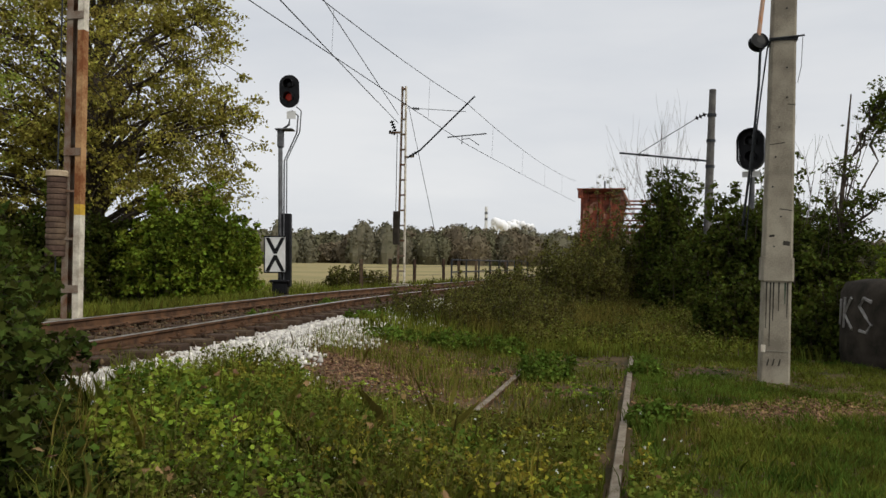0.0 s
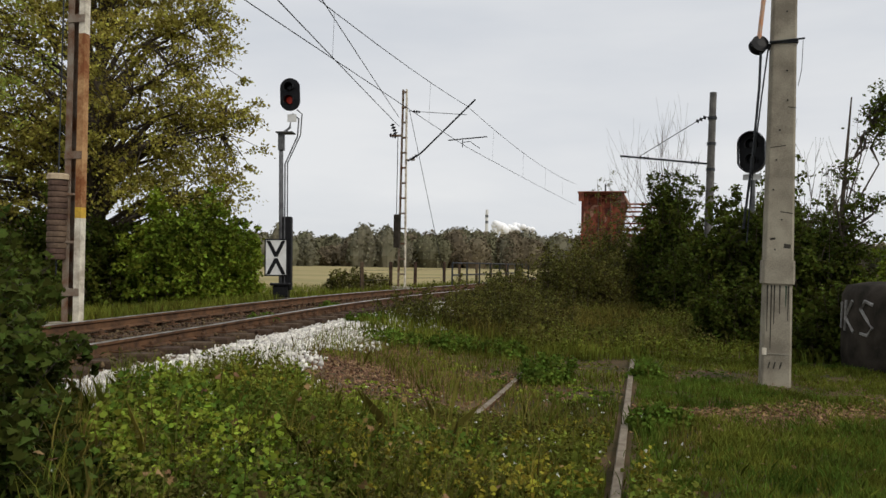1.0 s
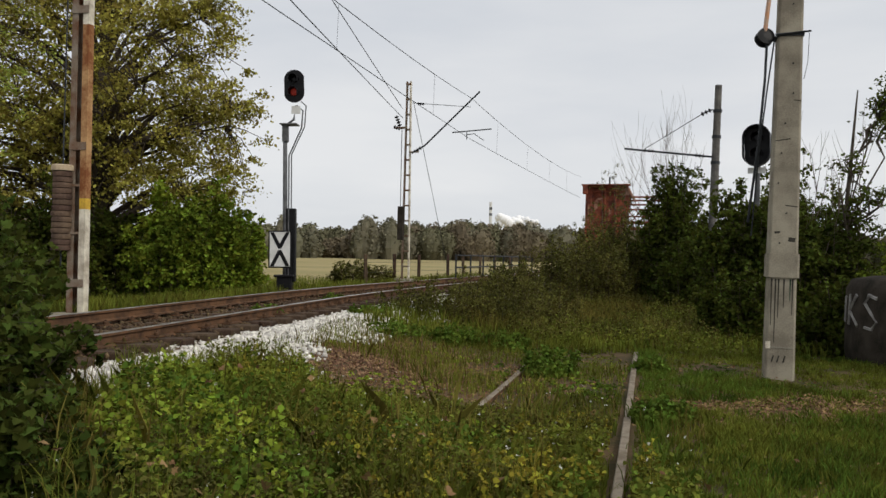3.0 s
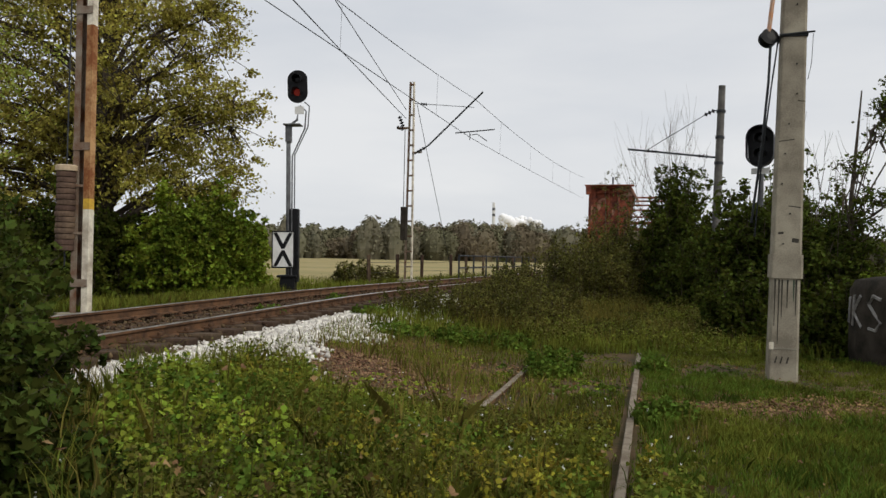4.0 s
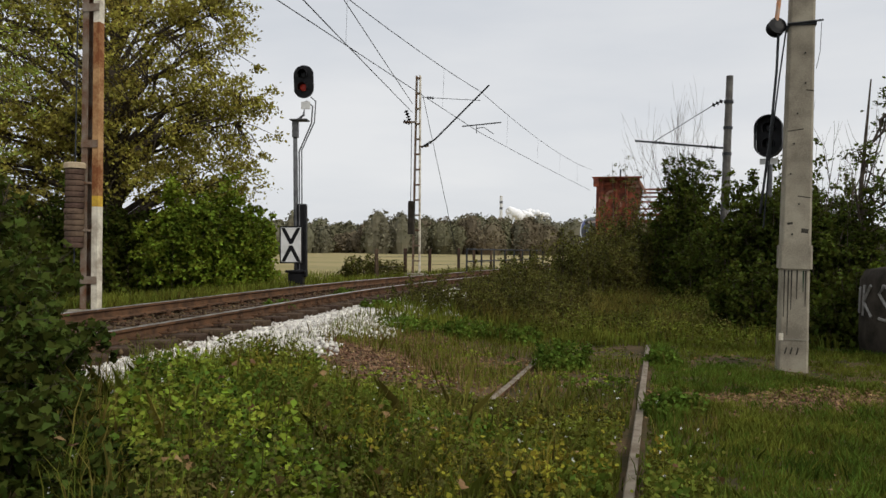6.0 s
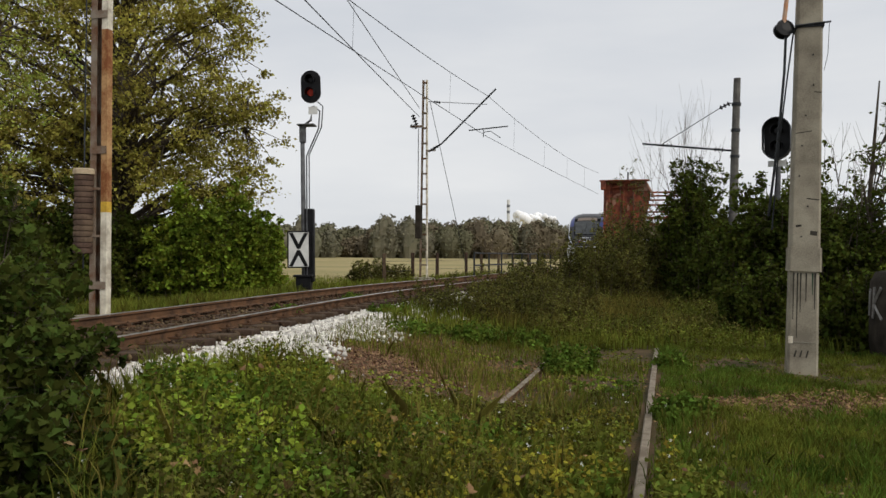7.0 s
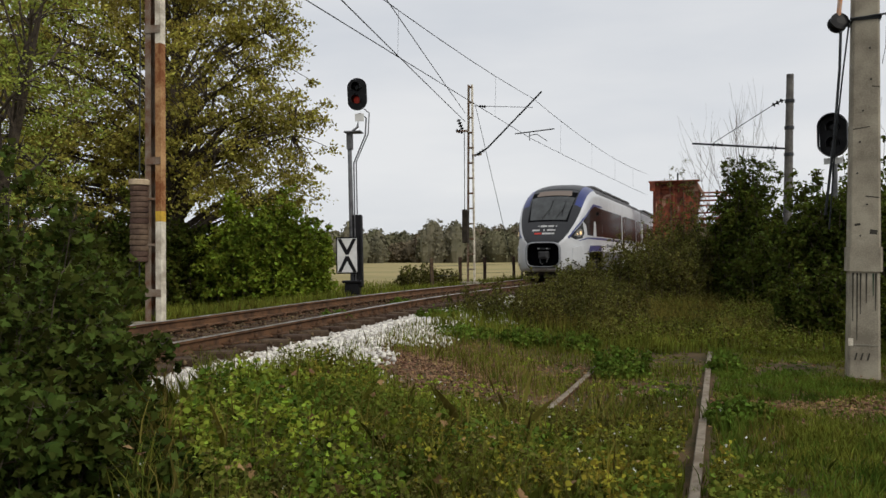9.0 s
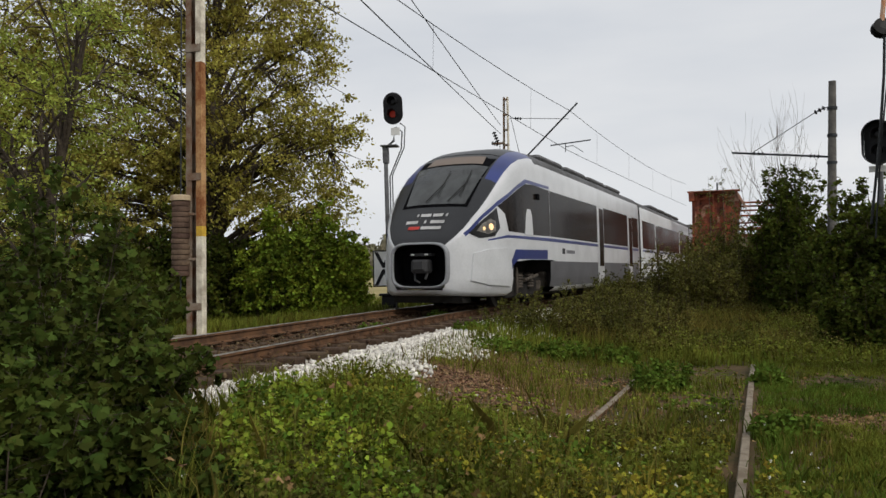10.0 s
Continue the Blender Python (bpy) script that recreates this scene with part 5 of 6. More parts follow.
    weeds("weeds", "bright green leafy weeds", M_WEED, 5200, 16, -3.8, 1.1, 2.4, 7.8, 0.34, 0.056, 1.0, 0.15, 1.0, lane=0.6)
    weeds("weeds", "broad-leaved green weeds", M_FRESH, 3600, 14, -3.8, 1.3, 2.4, 7.8, 0.34, 0.064, 3.0, 0.0, 1.1)
    weeds("weeds", "dull green weeds with narrow leaves", M_GRASS, 4200, 18, -3.8, 1.5, 2.4, 8.0, 0.4, 0.044, 5.5, -0.2, 1.2)
    weeds("weeds", "yellowing leafy weeds", M_YELLOWWEED, 2000, 14, -3.2, 1.6, 2.4, 7.6, 0.36, 0.05, 4.0, 0.3, 1.0)
    weeds("weeds", "dry brown weed stalks", M_BROWNWEED, 4200, 14, -3.8, 1.6, 2.4, 8.2, 0.42, 0.036, 9.0, -0.1)
    weeds("weeds", "large-leaved brambles among the weeds", M_BUSHLEAF, 330, 10, -2.6, -0.6, 2.8, 5.6, 0.38, 0.085, 6.1, -0.3, 1.6)
    weeds("weeds", "low creeping weeds on bare soil", M_WEED, 900, 12, -2.5, 2.2, 7.4, 13, 0.13, 0.045, 7.0, 0.6, 0.9)
    weeds("weeds", "leafy weeds between the sunken rails", M_FRESH, 800, 13, 0.9, 3.4, 5.5, 12.5, 0.18, 0.045, 2.2, 0.55, 1.0, lane=0.62)
    weeds("weeds", "low green weeds on the path", M_GRASS, 4200, 9, 2.0, 10, 3, 14, 0.05, 0.034, 3.0, 0.1, 0.9, 0.1)
    weeds("weeds", "low clover on the path", M_FRESH, 3000, 10, 2.0, 10, 3, 14, 0.045, 0.03, 8.0, 0.3, 0.7, 0.1)
    weeds("weeds", "meadow weeds along the siding", M_BROWNWEED, 3600, 10, 1.5, 8, 14, 30, 0.5, 0.06, 6.0, -0.6, 0.5)
    weeds("weeds", "green meadow weeds along the siding", M_GRASS, 2600, 10, 1.5, 9, 13, 26, 0.4, 0.055, 2.6, -0.2, 0.6)
    # small white flower heads and reddish dying leaves among the weeds
    n = 190
    x, y = rng.uniform(-3.0, 1.9, n), rng.uniform(2.8, 9.5, n)
    k = clear(x, y, 0.1) & (across(x, y) > 2.4)
    p = np.stack([x, y, ground_z(x, y) + rng.uniform(0.12, 0.38, n) * np.clip((9.2 - y) / 2.5, 0.2, 1)], 1)[k]
    solo("flowers", fast_mesh("flowers", broad_leaves(np.repeat(p, 4, axis=0) + rng.normal(size=(4 * len(p), 3)) * 0.006, 0.013, 0.8), 6, M_FLOWER), None, "small white flower heads among the weeds", "flowers", kind="stuff")
    n = 130
    x, y = rng.uniform(-2.6, 1.6, n), rng.uniform(2.8, 7.5, n)
    p = np.stack([x, y, ground_z(x, y) + rng.uniform(0.15, 0.38, n)], 1)[clear(x, y, 0.1) & (across(x, y) > 2.4)]
    solo("dying_leaves", fast_mesh("dying_leaves", lobed_leaves(p, 0.055, 0.5), 10, M_FALLEN), None, "reddish dying leaves among the weeds", "leaves", kind="stuff")
    # leaf litter on the bare soil and in the worn strip across the path
    n = 5200
    x = np.concatenate([rng.normal(-0.4, 1.2, n // 2), rng.uniform(2.2, 8.5, n - n // 2)])
    y = np.concatenate([rng.normal(10.4, 1.3, n // 2), 8.3 + 0.05 * x[n // 2:] + rng.normal(size=n - n // 2) * 0.5])
    p = np.stack([x, y, ground_z(x, y) + 0.015 + rng.uniform(0, 0.012, n)], 1)[clear(x, y, 0.06) & (across(x, y) > 1.9)]
    solo("fallen_leaves", fast_mesh("fallen_leaves", leaves(p, 0.05, 1.3, 1.5), 4, M_FALLEN), None, "brown leaf litter on bare soil", "leaves", kind="stuff")
    # fallen leaves on the path
    n = 900
    x, y = rng.uniform(1.0, 9.0, n), rng.uniform(2.6, 12, n)
    p = np.stack([x, y, ground_z(x, y) + 0.035], 1)[~near_rail(x, y, 0.06)]
    solo("fallen_leaves", fast_mesh("fallen_leaves", leaves(p, 0.045, 1.4, 1.3), 4, M_FALLEN), None, "scattered brown fallen leaves", "leaves", kind="stuff")


M_FLOWER = material("white_petals", (0.72, 0.72, 0.66), (0.5, 0.5, 0.45), 9, 0.8)
M_FALLEN = material("fallen_leaf", (0.27, 0.165, 0.075), (0.13, 0.075, 0.035), 5, 0.8, island=0.4)
build_grass()


# ---------------------------------------------------------------- train
def paint(name, base, rough=0.3, dirt=0.25):
    m = material(name, base, tuple(c * (1 - dirt) for c in base), 1.3, rough, 0, 0, 20, spec=0.3)
    m.node_tree.nodes["Principled BSDF"].inputs["Coat Weight"].default_value = 0.08
    return m


M_TWHITE = paint("silver_white_train_paint", (0.63, 0.64, 0.66), 0.3, 0.15)
M_TGREY = paint("dark_grey_train_paint", (0.024, 0.025, 0.028), 0.4)
M_TBLUE = paint("blue_train_paint", (0.035, 0.05, 0.19))
M_TGLASS = material("tinted_train_glass", (0.028, 0.023, 0.02), (0.012, 0.01, 0.01), 1.5, 0.14, 0, 0, 9, spec=0.035)
M_SCREEN = material("windscreen_glass", (0.05, 0.055, 0.055), (0.03, 0.032, 0.032), 3, 0.08, 0, 0, spec=0.5)
M_TROOF = material("grey_train_roof", (0.12, 0.12, 0.125), (0.07, 0.07, 0.07), 2, 0.7)
M_TUNDER = material("sooty_underframe", (0.03, 0.027, 0.025), (0.014, 0.013, 0.012), 4, 0.8)
M_HEADLIGHT = glow("warm_headlight", (1.0, 0.7, 0.36), 0.7)
M_AMBER = glow("dim_amber_display", (0.15, 0.115, 0.09), 0.12)
M_BOGIE = material("dusty_grey_bogie", (0.11, 0.095, 0.08), (0.05, 0.042, 0.036), 5, 0.85)
M_TSILVER = paint("pale_grey_lip", (0.3, 0.31, 0.33), 0.4)
M_REFLECTOR = material("headlight_reflector", (0.3, 0.28, 0.24), (0.12, 0.11, 0.1), 9, 0.3, 0.6)
M_LAMPGLASS = material("headlight_housing", (0.03, 0.03, 0.03), None, 5, 0.1)
M_LETTER = material("white_lettering", (0.55, 0.55, 0.55), None, 5, 0.5)
M_LETTERGREY = material("grey_lettering", (0.2, 0.2, 0.22), None, 5, 0.5)
M_REDMARK = material("red_marking", (0.5, 0.06, 0.05), None, 5, 0.5)

CAR = 19.0
# nose stations: distance back, roof height, half width, floor height, roundness of the roof
NOSE = [(0.0, 1.48, 0.64, 0.46), (0.06, 1.58, 0.75, 0.40), (0.16, 1.69, 0.87, 0.36), (0.4, 1.93, 1.04, 0.32), (0.8, 2.33, 1.21, 0.30), (1.2, 2.73, 1.315, 0.29),
        (1.6, 3.12, 1.378, 0.28), (2.0, 3.45, 1.41, 0.28), (2.5, 3.76, 1.43, 0.28), (3.0, 3.95, 1.44, 0.28), (3.7, 4.08, 1.44, 0.28), (4.5, 4.12, 1.44, 0.28), (CAR, 4.12, 1.44, 0.28)]


def nose_at(s):
    xs = [n[0] for n in NOSE]
    return [float(np.interp(s, xs, [n[k] for n in NOSE])) for k in (1, 2, 3)]


def section(top, hw, low):
    """Half outline of the body, bottom middle to roof middle: (across, height)."""
    out = [(0, low), (hw * 0.86, low), (hw * 0.97, low + 0.1), (hw, low + 0.4)]
    side = top - 0.62 * min(1.0, max(0.25, (top - 1.5) / 2.4))
    for k in range(1, 7):
        out.append((hw * (1 - 0.03 * (k / 6) ** 2), low + 0.4 + (side - low - 0.4) * k / 6))
    for k in range(1, 8):
        t = k / 7 * math.pi / 2
        out.append((hw * 0.97 * math.cos(t) ** 0.72, side + (top - side) * math.sin(t) ** 0.85))
    return out


def loft(stations):
    """The skin between the stations, both halves; returns vertices, faces and, for each face, its middle (back, across, height)."""
    vs, rings = [], []
    for s, top, hw, low in stations:
        half = section(top, hw, low)
        ring = [(-s, a, z) for a, z in half] + [(-s, -a, z) for a, z in half[-2:0:-1]]
        rings.append(len(ring))
        vs += ring
    n = rings[0]
    fs = [(k * n + a, (k + 1) * n + a, (k + 1) * n + (a + 1) % n, k * n + (a + 1) % n) for k in range(len(stations) - 1) for a in range(n)]
    fs += [tuple(range(n)), tuple(range(len(vs) - 1, len(vs) - n - 1, -1))]
    return vs, fs


def skin_mat(s, ring, z, front):
    """Livery: 0 white, 1 dark grey, 2 blue, 3 roof, 4 underframe. ring: steps up the half outline from the floor."""
    if z < 0.32:
        return 4
    if front and s < 4.3:
        if ring < 11:
            return 0
        if s > 1.6 and ring < 13:
            return 2
        return 1 if s < 3.8 else 3
    return 3 if z > 3.66 else 0


def side_panel(shape, outline, side, out=0.004, mat=0, straight=False):
    """A thin panel that follows the flank: outline of (back, height) going round once; side is +1 or -1."""
    lo, hi = min(p[0] for p in outline), max(p[0] for p in outline)
    steps = 2 if straight else max(3, int((hi - lo) / 0.12) + 1)
    marks = sorted({lo + (hi - lo) * k / (steps - 1) for k in range(steps)} | {p[0] for p in outline})
    n = len(outline)
    rows = 2 if straight else 7

    def flank(s, z):
        sec = section(*((4.12, 1.44, 0.28) if straight else nose_at(s)))
        w = np.interp(z, [q[1] for q in sec[1:]], [q[0] for q in sec[1:]])
        return (-s, side * (float(w) + out), z)
    vs = []
    for s in marks:
        e = min(max(s + 1.7e-5, lo + 1e-4), hi - 1e-4)
        cut = []
        for k in range(n):
            (a, za), (b, zb) = outline[k], outline[(k + 1) % n]
            if (a - e) * (b - e) < 0:
                cut.append(za + (zb - za) * (e - a) / (b - a))
        z0, z1 = min(cut), max(cut)
        vs += [flank(s, z0 + (z1 - z0) * j / (rows - 1)) for j in range(rows)]
    fs = []
    for k in range(len(marks) - 1):
        for j in range(rows - 1):
            f = (k * rows + j, (k + 1) * rows + j, (k + 1) * rows + j + 1, k * rows + j + 1)
            fs.append(f if side > 0 else f[::-1])
    # edges folded back to the body
    edge = [k * rows for k in range(len(marks))] + [(len(marks) - 1) * rows + j for j in range(1, rows)] + [k * rows + rows - 1 for k in range(len(marks) - 2, -1, -1)] + [j for j in range(rows - 2, 0, -1)]
    base, m = len(vs), len(edge)
    vs += [(vs[e][0], vs[e][1] - side * (out + 0.01), vs[e][2]) for e in edge]
    fs += [(edge[(k + 1) % m], edge[k], base + k, base + (k + 1) % m)[::side] for k in range(m)]
    shape.add(vs, fs, mat)
    return shape


def bogie(car, s):
    b = part("bogie", Shape().box((-s, 0, 0.55), (3.2, 1.9, 0.2), bevel=0.05).box((-s, 1.02, 0.5), (3.0, 0.12, 0.22), bevel=0.03).box((-s, -1.02, 0.5), (3.0, 0.12, 0.22), bevel=0.03).box((-s, 1.05, 0.35), (0.7, 0.1, 0.35), bevel=0.04).box((-s, -1.05, 0.35), (0.7, 0.1, 0.35), bevel=0.04), [M_TUNDER], car, "sooty bogie frame")
    for side in (-1, 1):
        for e in (-0.45, 0.45):
            part("spring", Shape().lathe([(0.13 if k % 2 else 0.1, 0.42 + 0.035 * k) for k in range(12)], 12, Matrix.Translation((-s + e, side * 1.12, 0))), [M_BOGIE], b)
        part("damper", Shape().tube([(-s - 0.9, side * 1.2, 0.75), (-s + 0.2, side * 1.2, 0.62)], 0.045, 8).tube([(-s + 0.75, side * 1.18, 0.3), (-s + 0.75, side * 1.18, 0.95)], 0.04, 8), [M_BOGIE], b)
        part("brake_box", Shape().box((-s - 1.75, side * 1.1, 0.62), (0.35, 0.2, 0.42), bevel=0.04), [M_BOGIE], b)
    for e in (-1.25, 1.25):
        for side in (-1, 1):
            m = Matrix.Translation((-s + e, side * 0.75, 0.43)) @ pose(0, 0, 0, 90)
            part("wheel", Shape().lathe([(0.08, -0.07), (0.38, -0.06), (0.43, -0.06), (0.43, 0.06), (0.38, 0.06), (0.1, 0.09)], 24, m), [M_TUNDER], b)
            part("axle_box", Shape().box((-s + e, side * 1.05, 0.45), (0.3, 0.22, 0.3), bevel=0.05), [M_BOGIE], b)


def build_car(front):
    car = thing("train_car", Matrix(), "silver-white and dark grey railcar with a blue stripe" if not front else "leading railcar with a sloping dark grey nose and white flanks", "train", group="train")
    length = CAR
    st = []
    if front:
        ss = [0, 0.06, 0.11, 0.16, 0.27, 0.4, 0.6, 0.8, 1.0, 1.2, 1.4, 1.6, 1.8, 2.0, 2.2, 2.5, 2.75, 3.0, 3.35, 3.7, 4.1, 4.5, 5.7, 6.0, 9, 12, 15, length]
        for s in ss:
            st.append((s, *nose_at(s)))
    else:
        for s in (0, 0.08, 6, 12, length - 0.08, length):
            e = 0.04 if s in (0, length) else 0
            st.append((s, 4.08 - e, 1.44 - e, 0.28 + e))
    vs, fs = loft(st)
    idx = []
    n_ring = (len(section(4, 1.4, 0.3)) - 1) * 2
    for k, f in enumerate(fs):
        c = np.mean([vs[q] for q in f], axis=0)
        a = k % n_ring
        idx.append(skin_mat(-c[0], min(a, n_ring - 1 - a), c[2], front) if k < len(fs) - 2 else (1 if front else 4))
    if front:
        # the wheel opening behind the nose
        keep = [q for q in range(len(fs)) if not (q < len(fs) - 2 and min(q % n_ring, n_ring - 1 - q % n_ring) < 4 and 2.2 < -np.mean([vs[w][0] for w in fs[q]]) < 5.7)]
        keep = [q for q in keep if q != len(fs) - 2]
        fs, idx = [fs[q] for q in keep], [idx[q] for q in keep]
        part("wheel_housing", Shape().box((-3.95, 0, 0.85), (3.45, 1.3, 0.7)).box((-2.22, 0, 0.8), (0.04, 2.7, 0.75)).box((-5.68, 0, 0.8), (0.04, 2.8, 0.75)), [M_TUNDER], car, "dark wheel housing")
    me = mesh_from("body", vs, fs, [M_TWHITE, M_TGREY, M_TBLUE, M_TROOF, M_TUNDER], idx, True)
    part("body", me, None, car, "silver-white body shell")
    ws = 3.05 if front else 0.15
    flank0 = 5.3 if front else 0.3
    base = 0.0 if front else 10.0
    for side in (-1, 1):
        def panel(name, outline, mat, label="", out=0.004, parent=car):
            sh = side_panel(Shape(), outline, side, out, 0, not front)
            return part(name, sh, [mat], parent, label)
        end = length - 0.25
        # window band, cut by doors
        doors = (11.0, 16.4) if front else (4.0, 13.5)
        cuts = [flank0] + [c for d in doors for c in (d, d + 1.0)] + [end]
        for k in range(0, len(cuts), 2):
            a, b = cuts[k], cuts[k + 1]
            n = max(1, round((b - a) / 2.1))
            for q in range(n):
                w0, w1 = a + (b - a) * q / n + 0.008, a + (b - a) * (q + 1) / n - 0.008
                panel("window", [(w0, 1.8), (w1, 1.8), (w1, 3.06), (w0, 3.06)], M_TGLASS)
            panel("stripe", [(a, 1.66), (b, 1.66), (b, 1.75), (a, 1.75)], M_TBLUE, "blue stripe")
            panel("skirt", [(a, 0.42), (b, 0.42), (b, 1.12), (a, 1.12)], M_TSKIRT, "grey skirt panel", 0.006)
        for d in doors:
            door = panel("door", [(d + 0.02, 0.6), (d + 0.98, 0.6), (d + 0.98, 3.1), (d + 0.02, 3.1)], M_TDOOR, "pale sliding door with dark glass", 0.008)
            panel("door_window", [(d + 0.28, 1.0), (d + 0.92, 1.0), (d + 0.92, 3.0), (d + 0.28, 3.0)], M_TGLASS, "", 0.014, door)
        if front:
            glass = panel("cab_side_window", [(1.42, 2.36), (1.8, 2.2), (1.98, 1.8), (3.84, 1.78), (3.84, 3.08), (3.2, 3.04), (2.6, 2.84), (2.0, 2.6)], M_TGLASS, "dark cab side window")
            panel("pillar", [(3.08, 1.77), (3.74, 1.77), (3.66, 2.28), (3.56, 2.42), (3.3, 2.42), (3.2, 2.28)], M_TWHITE, "white pillar rising into the window band", 0.012, glass)
            panel("mirror_camera", [(4.0, 2.72), (4.22, 2.72), (4.22, 2.86), (4.0, 2.86)], M_TBLACK, "small black camera", 0.06, glass)
            panel("window", [(3.85, 1.78), (5.28, 1.8), (5.28, 3.06), (3.85, 3.08)], M_TGLASS)
            panel("blue_flash", [(0.3, 1.7), (0.8, 2.12), (1.4, 2.46), (2.0, 2.7), (2.6, 2.95), (3.2, 3.16), (5.28, 3.17), (5.28, 3.1), (3.3, 3.07), (2.6, 2.86), (2.0, 2.61), (1.4, 2.36), (0.8, 2.03), (0.34, 1.63)], M_TBLUE, "blue stripe over the side window", 0.006)
            panel("stripe", [(1.0, 1.55), (1.9, 1.65), (5.28, 1.66), (5.28, 1.75), (1.9, 1.71), (1.0, 1.58)], M_TBLUE, "blue stripe", 0.006)
            lamp = panel("headlight", [(0.4, 1.7), (0.7, 1.6), (1.25, 1.66), (1.5, 1.86), (1.38, 2.32), (0.8, 2.0)], M_LAMPGLASS, "dark headlight unit with a warm lamp", 0.012)
            panel("reflector", [(0.62, 1.76), (1.0, 1.7), (1.3, 1.78), (1.3, 2.0), (1.1, 2.05), (0.8, 1.93)], M_REFLECTOR, "dull metal reflector", 0.016, lamp)
            for c, z, q in ((0.84, 1.82, 0.04), (1.1, 1.87, 0.075)):
                panel("lamp", [(c + q * math.cos(w), z + q * math.sin(w)) for w in (2 * math.pi * k / 12 + 0.1 for k in range(12))], M_HEADLIGHT, "warm lit headlamp", 0.03, lamp)
            panel("fairing", [(0.42, 0.66), (1.0, 0.55), (2.0, 0.5), (2.06, 1.0), (1.95, 1.4), (1.0, 1.36), (0.5, 1.26)], M_TWHITE, "raised white side fairing", 0.035)
            for a, b, z0, z1, mat in ((6.5, 6.8, 1.34, 1.5, M_TGREYMID), (6.95, 7.9, 1.36, 1.46, M_LETTERGREY)):
                panel("marking_bar", [(a, z0), (b, z0), (b, z1), (a, z1)], mat, "", 0.005)
            panel("blue_panel", [(2.0, 0.75), (2.12, 1.1), (2.4, 1.38), (5.0, 1.42), (5.0, 1.17), (2.6, 1.15), (2.2, 1.0)], M_TBLUE, "dark blue lower panel", 0.007)
    # underframe and roof gear
    part("underframe", Shape().box((-length / 2, 0, 0.45), (length - 5, 2.2, 0.5), bevel=0.05), [M_TUNDER], car)
    for k in range(4):
        part("roof_box", Shape().box((-(7.2 + 3.0 * k), 0, 4.12), (2.5, 1.9, 0.16), bevel=0.08), [M_TROOF], car, "grey roof equipment box")
    bogie(car, 3.9 if front else 2.4)
    bogie(car, length - 2.4)
    part("gangway", Shape().box((-length - 0.15, 0, 2.1), (0.5, 2.2, 3.2), bevel=0.1), [M_TUNDER], car)
    if front:
        # windscreen, display, grille and coupler, lying on the sloping nose
        def slope(s, a, out):
            top, hw, low = nose_at(s)
            sec = section(top, hw, low)
            z = float(np.interp(abs(a), [q[0] for q in sec[:8:-1]], [q[1] for q in sec[:8:-1]]))
            return (-s + out * 0.55, a, z + out * 0.85)

        def nose_panel(name, s0, s1, w0, w1, mat, label="", out=0.012, parent=car, rows=7, cols=9):
            vs = []
            for i in range(rows):
                s = s0 + (s1 - s0) * i / (rows - 1)
                w = w0 + (w1 - w0) * i / (rows - 1)
                vs += [slope(s, w * (2 * j / (cols - 1) - 1), out) for j in range(cols)]
            fs = [(i * cols + j, i * cols + j + 1, (i + 1) * cols + j + 1, (i + 1) * cols + j) for i in range(rows - 1) for j in range(cols - 1)]
            fs = [tuple(reversed(f)) for f in fs]
            return part(name, mesh_from(name, vs, fs, [mat], None, True), None, parent, label)
        screen = nose_panel("windscreen", 0.88, 1.98, 0.74, 0.92, M_SCREEN, "dark raked windscreen", 0.014)
        nose_panel("destination_display", 2.04, 2.4, 0.74, 0.7, M_DISPLAY, "destination display above the windscreen", 0.02)
        nose_panel("windscreen_surround", 0.82, 2.6, 0.82, 0.98, M_TBLACK, "black windscreen surround", 0.007)
        for e in (-0.25, 0.3):
            part("wiper", Shape().tube([slope(0.92, e, 0.04), slope(1.35, e + 0.25, 0.05)], 0.012, 5).tube([slope(1.05, e + 0.24, 0.05), slope(1.75, e + 0.28, 0.05)], 0.01, 5), [M_BLACK], screen)
        # number rows as plain bars
        for s, parts_ in ((0.64, [(-0.3, 0.04), (-0.1, 0.26), (0.2, 0.24), (0.42, 0.05)]), (0.48, [(-0.38, 0.3), (-0.05, 0.05), (0.25, 0.34)])):
            for a, w in parts_:
                p0, p1 = slope(s, a - w / 2, 0.016), slope(s, a + w / 2, 0.016)
                q0, q1 = slope(s - 0.07, a - w / 2, 0.016), slope(s - 0.07, a + w / 2, 0.016)
                part("number_bar", Shape().add([p0, p1, q1, q0], [(3, 2, 1, 0)]), [M_LETTER], car)
        for a, w, mat in ((-0.27, 0.28, M_REDMARK), (0.15, 0.5, M_LETTER)):
            p0, p1 = slope(0.34, a - w / 2, 0.016), slope(0.34, a + w / 2, 0.016)
            q0, q1 = slope(0.27, a - w / 2, 0.016), slope(0.27, a + w / 2, 0.016)
            part("marking_bar", Shape().add([p0, p1, q1, q0], [(3, 2, 1, 0)]), [mat], car)
        # rounded opening of the grille, a pale lip round a dark recess
        rim = [(0.645 * math.copysign(abs(math.cos(t)) ** 0.45, math.cos(t)), 1.0 + 0.46 * math.copysign(abs(math.sin(t)) ** 0.45, math.sin(t))) for t in (2 * math.pi * (k + 0.5) / 36 for k in range(36))]
        n = len(rim)

        def rings(levels):
            sh = Shape()
            sh.add([(x, a * f, 1.0 + (z - 1.0) * f) for x, f in levels for a, z in rim], [(i * n + k, i * n + (k + 1) % n, (i + 1) * n + (k + 1) % n, (i + 1) * n + k) for i in range(len(levels) - 1) for k in range(n)])
            return sh
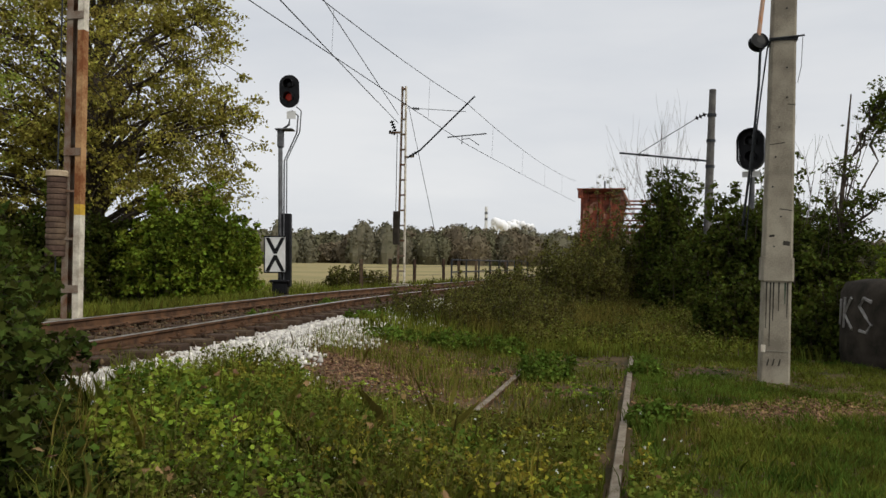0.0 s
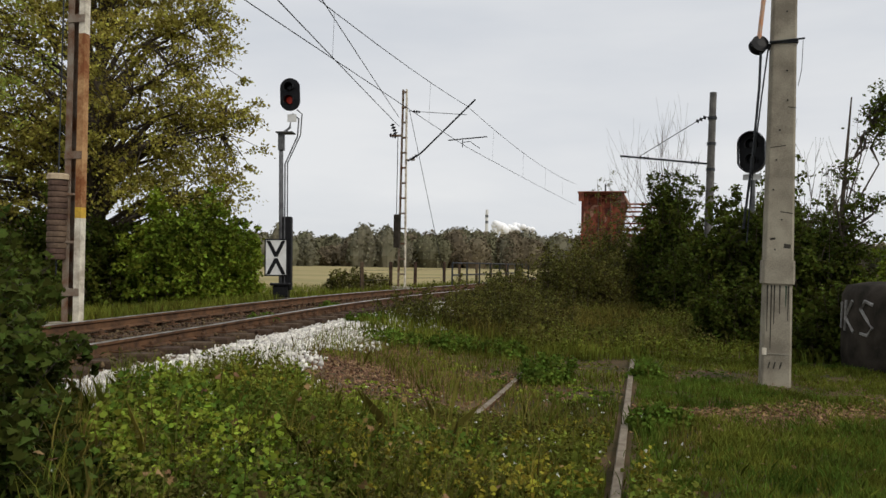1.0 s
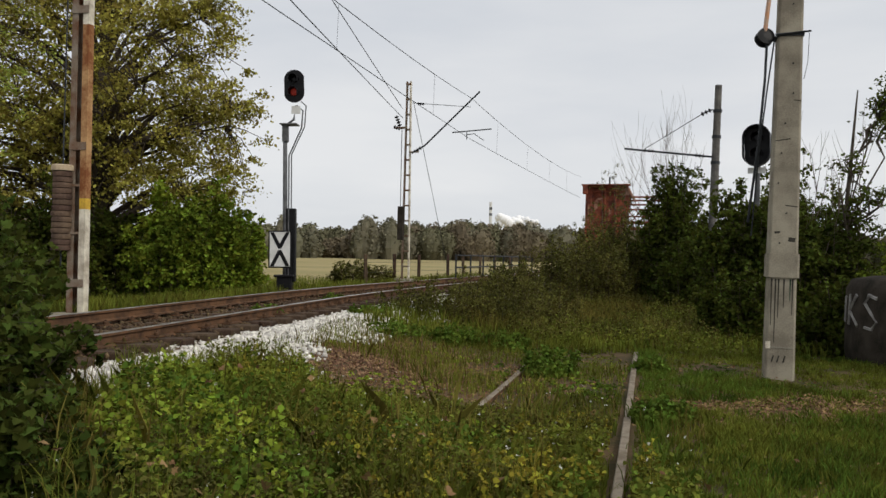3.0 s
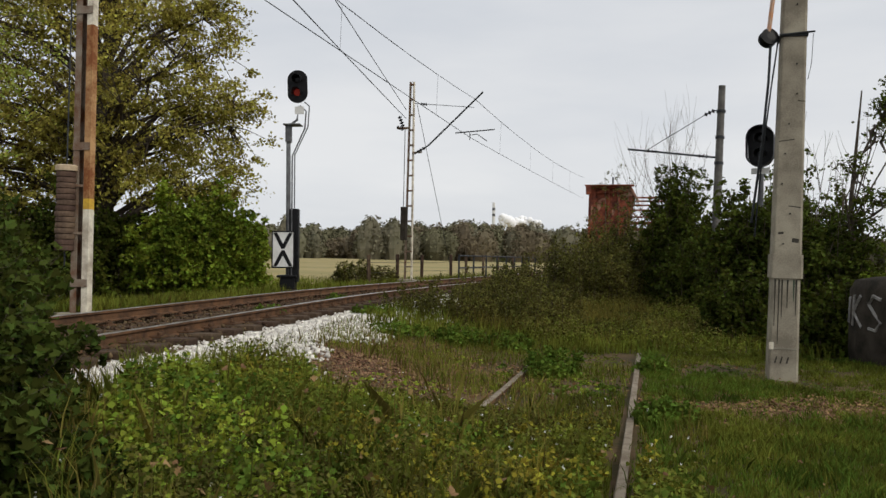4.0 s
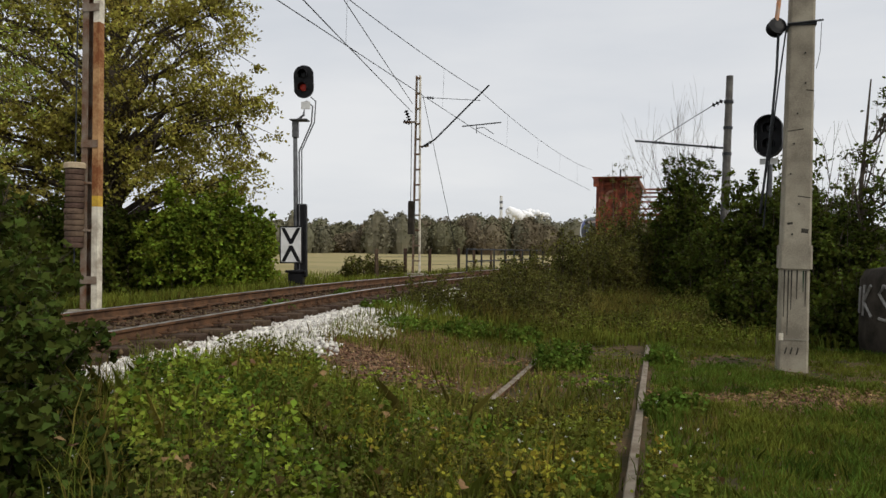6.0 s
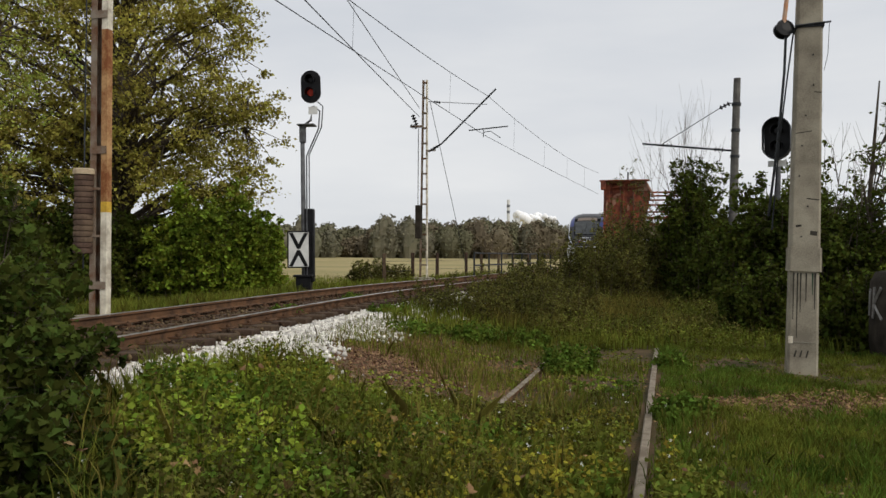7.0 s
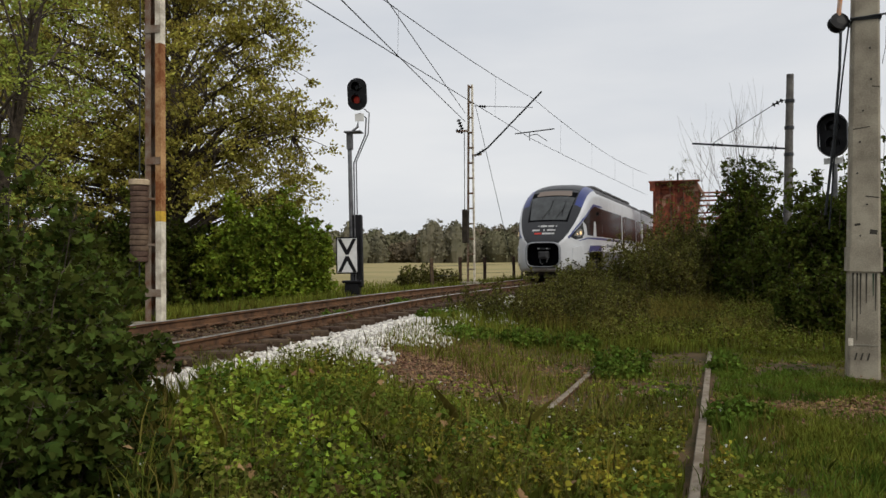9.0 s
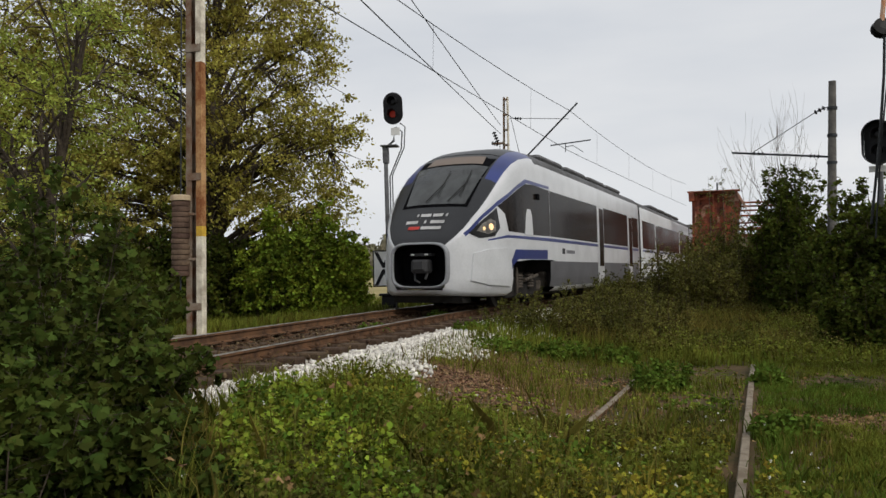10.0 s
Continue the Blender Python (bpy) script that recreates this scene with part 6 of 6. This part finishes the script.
        part("grille_rim", rings(((-0.05, 1.0), (0.03, 1.0), (0.04, 1.03), (0.03, 1.07), (-0.03, 1.12), (-0.14, 1.15))), [M_TSILVER], car, "pale grey lip round the coupler opening", True)
        gr = part("grille_opening", rings(((-0.04, 1.0), (-0.4, 0.94), (-0.42, 0.0))), [M_TBLACK], car, "black coupler recess")
        part("coupler", Shape().box((-0.1, 0.02, 0.98), (0.36, 0.4, 0.3), bevel=0.05).box((0.08, 0.02, 1.0), (0.06, 0.28, 0.22), bevel=0.03).tube([(-0.05, -0.13, 0.82), (0.0, -0.1, 0.68), (-0.05, 0.0, 0.62)], 0.025, 6).tube([(-0.05, 0.18, 0.84), (0.0, 0.15, 0.7)], 0.03, 6).box((-0.2, 0, 1.24), (0.2, 0.5, 0.06), bevel=0.01), [M_TGREYMID], gr, "grey automatic coupler")
        for a in (-0.18, 0.16):
            part("socket", Shape().box((-0.04, a, 1.24), (0.06, 0.07, 0.035), bevel=0.01), [M_LETTER], gr)
        part("snow_plough", Shape().prism([(-0.45, 0.16), (-0.35, 0.4), (-0.9, 0.45), (-0.9, 0.16)], 1.7), [M_TUNDER], car, "dark rail guard under the nose")
    return car


M_TSKIRT = paint("grey_skirt_paint", (0.13, 0.13, 0.14), 0.5)
M_TDOOR = paint("pale_door_paint", (0.6, 0.61, 0.63))
M_TBLACK = material("black_train_plastic", (0.004, 0.004, 0.005), None, 4, 0.7, spec=0.03)
M_TGREYMID = paint("grey_coupler", (0.045, 0.045, 0.048), 0.6)
M_DISPLAY = M_AMBER
lead = build_car(True)
second = build_car(False)
tagged(second, "trailing silver-white railcar with dark windows", "train", "train")
third = copy_thing(second, Matrix())
fourth = copy_thing(second, Matrix())


def build_rows(back):
    """A car's poses along the curve: the nose's way along the line, the car's rear end on the rails behind it."""
    rows = []
    for k in range(21):
        t = 0.5 * k
        left = 10.0 - t
        d = d_at(NOSE_END + 14.2 * left - 0.38 * left * left) + back
        a, b = track_pose(y_at(d)).translation, track_pose(y_at(d + CAR)).translation
        turn = math.atan2(a.y - b.y, a.x - b.x)
        rows.append((t, Matrix.Translation(a) @ Matrix.Rotation(turn, 4, "Z")))
    return rows


NOSE_END = 16.7


def motions():
    for n, car in enumerate((lead, second, third, fourth)):
        walk(car, build_rows(n * (CAR + 0.55)))


motions()
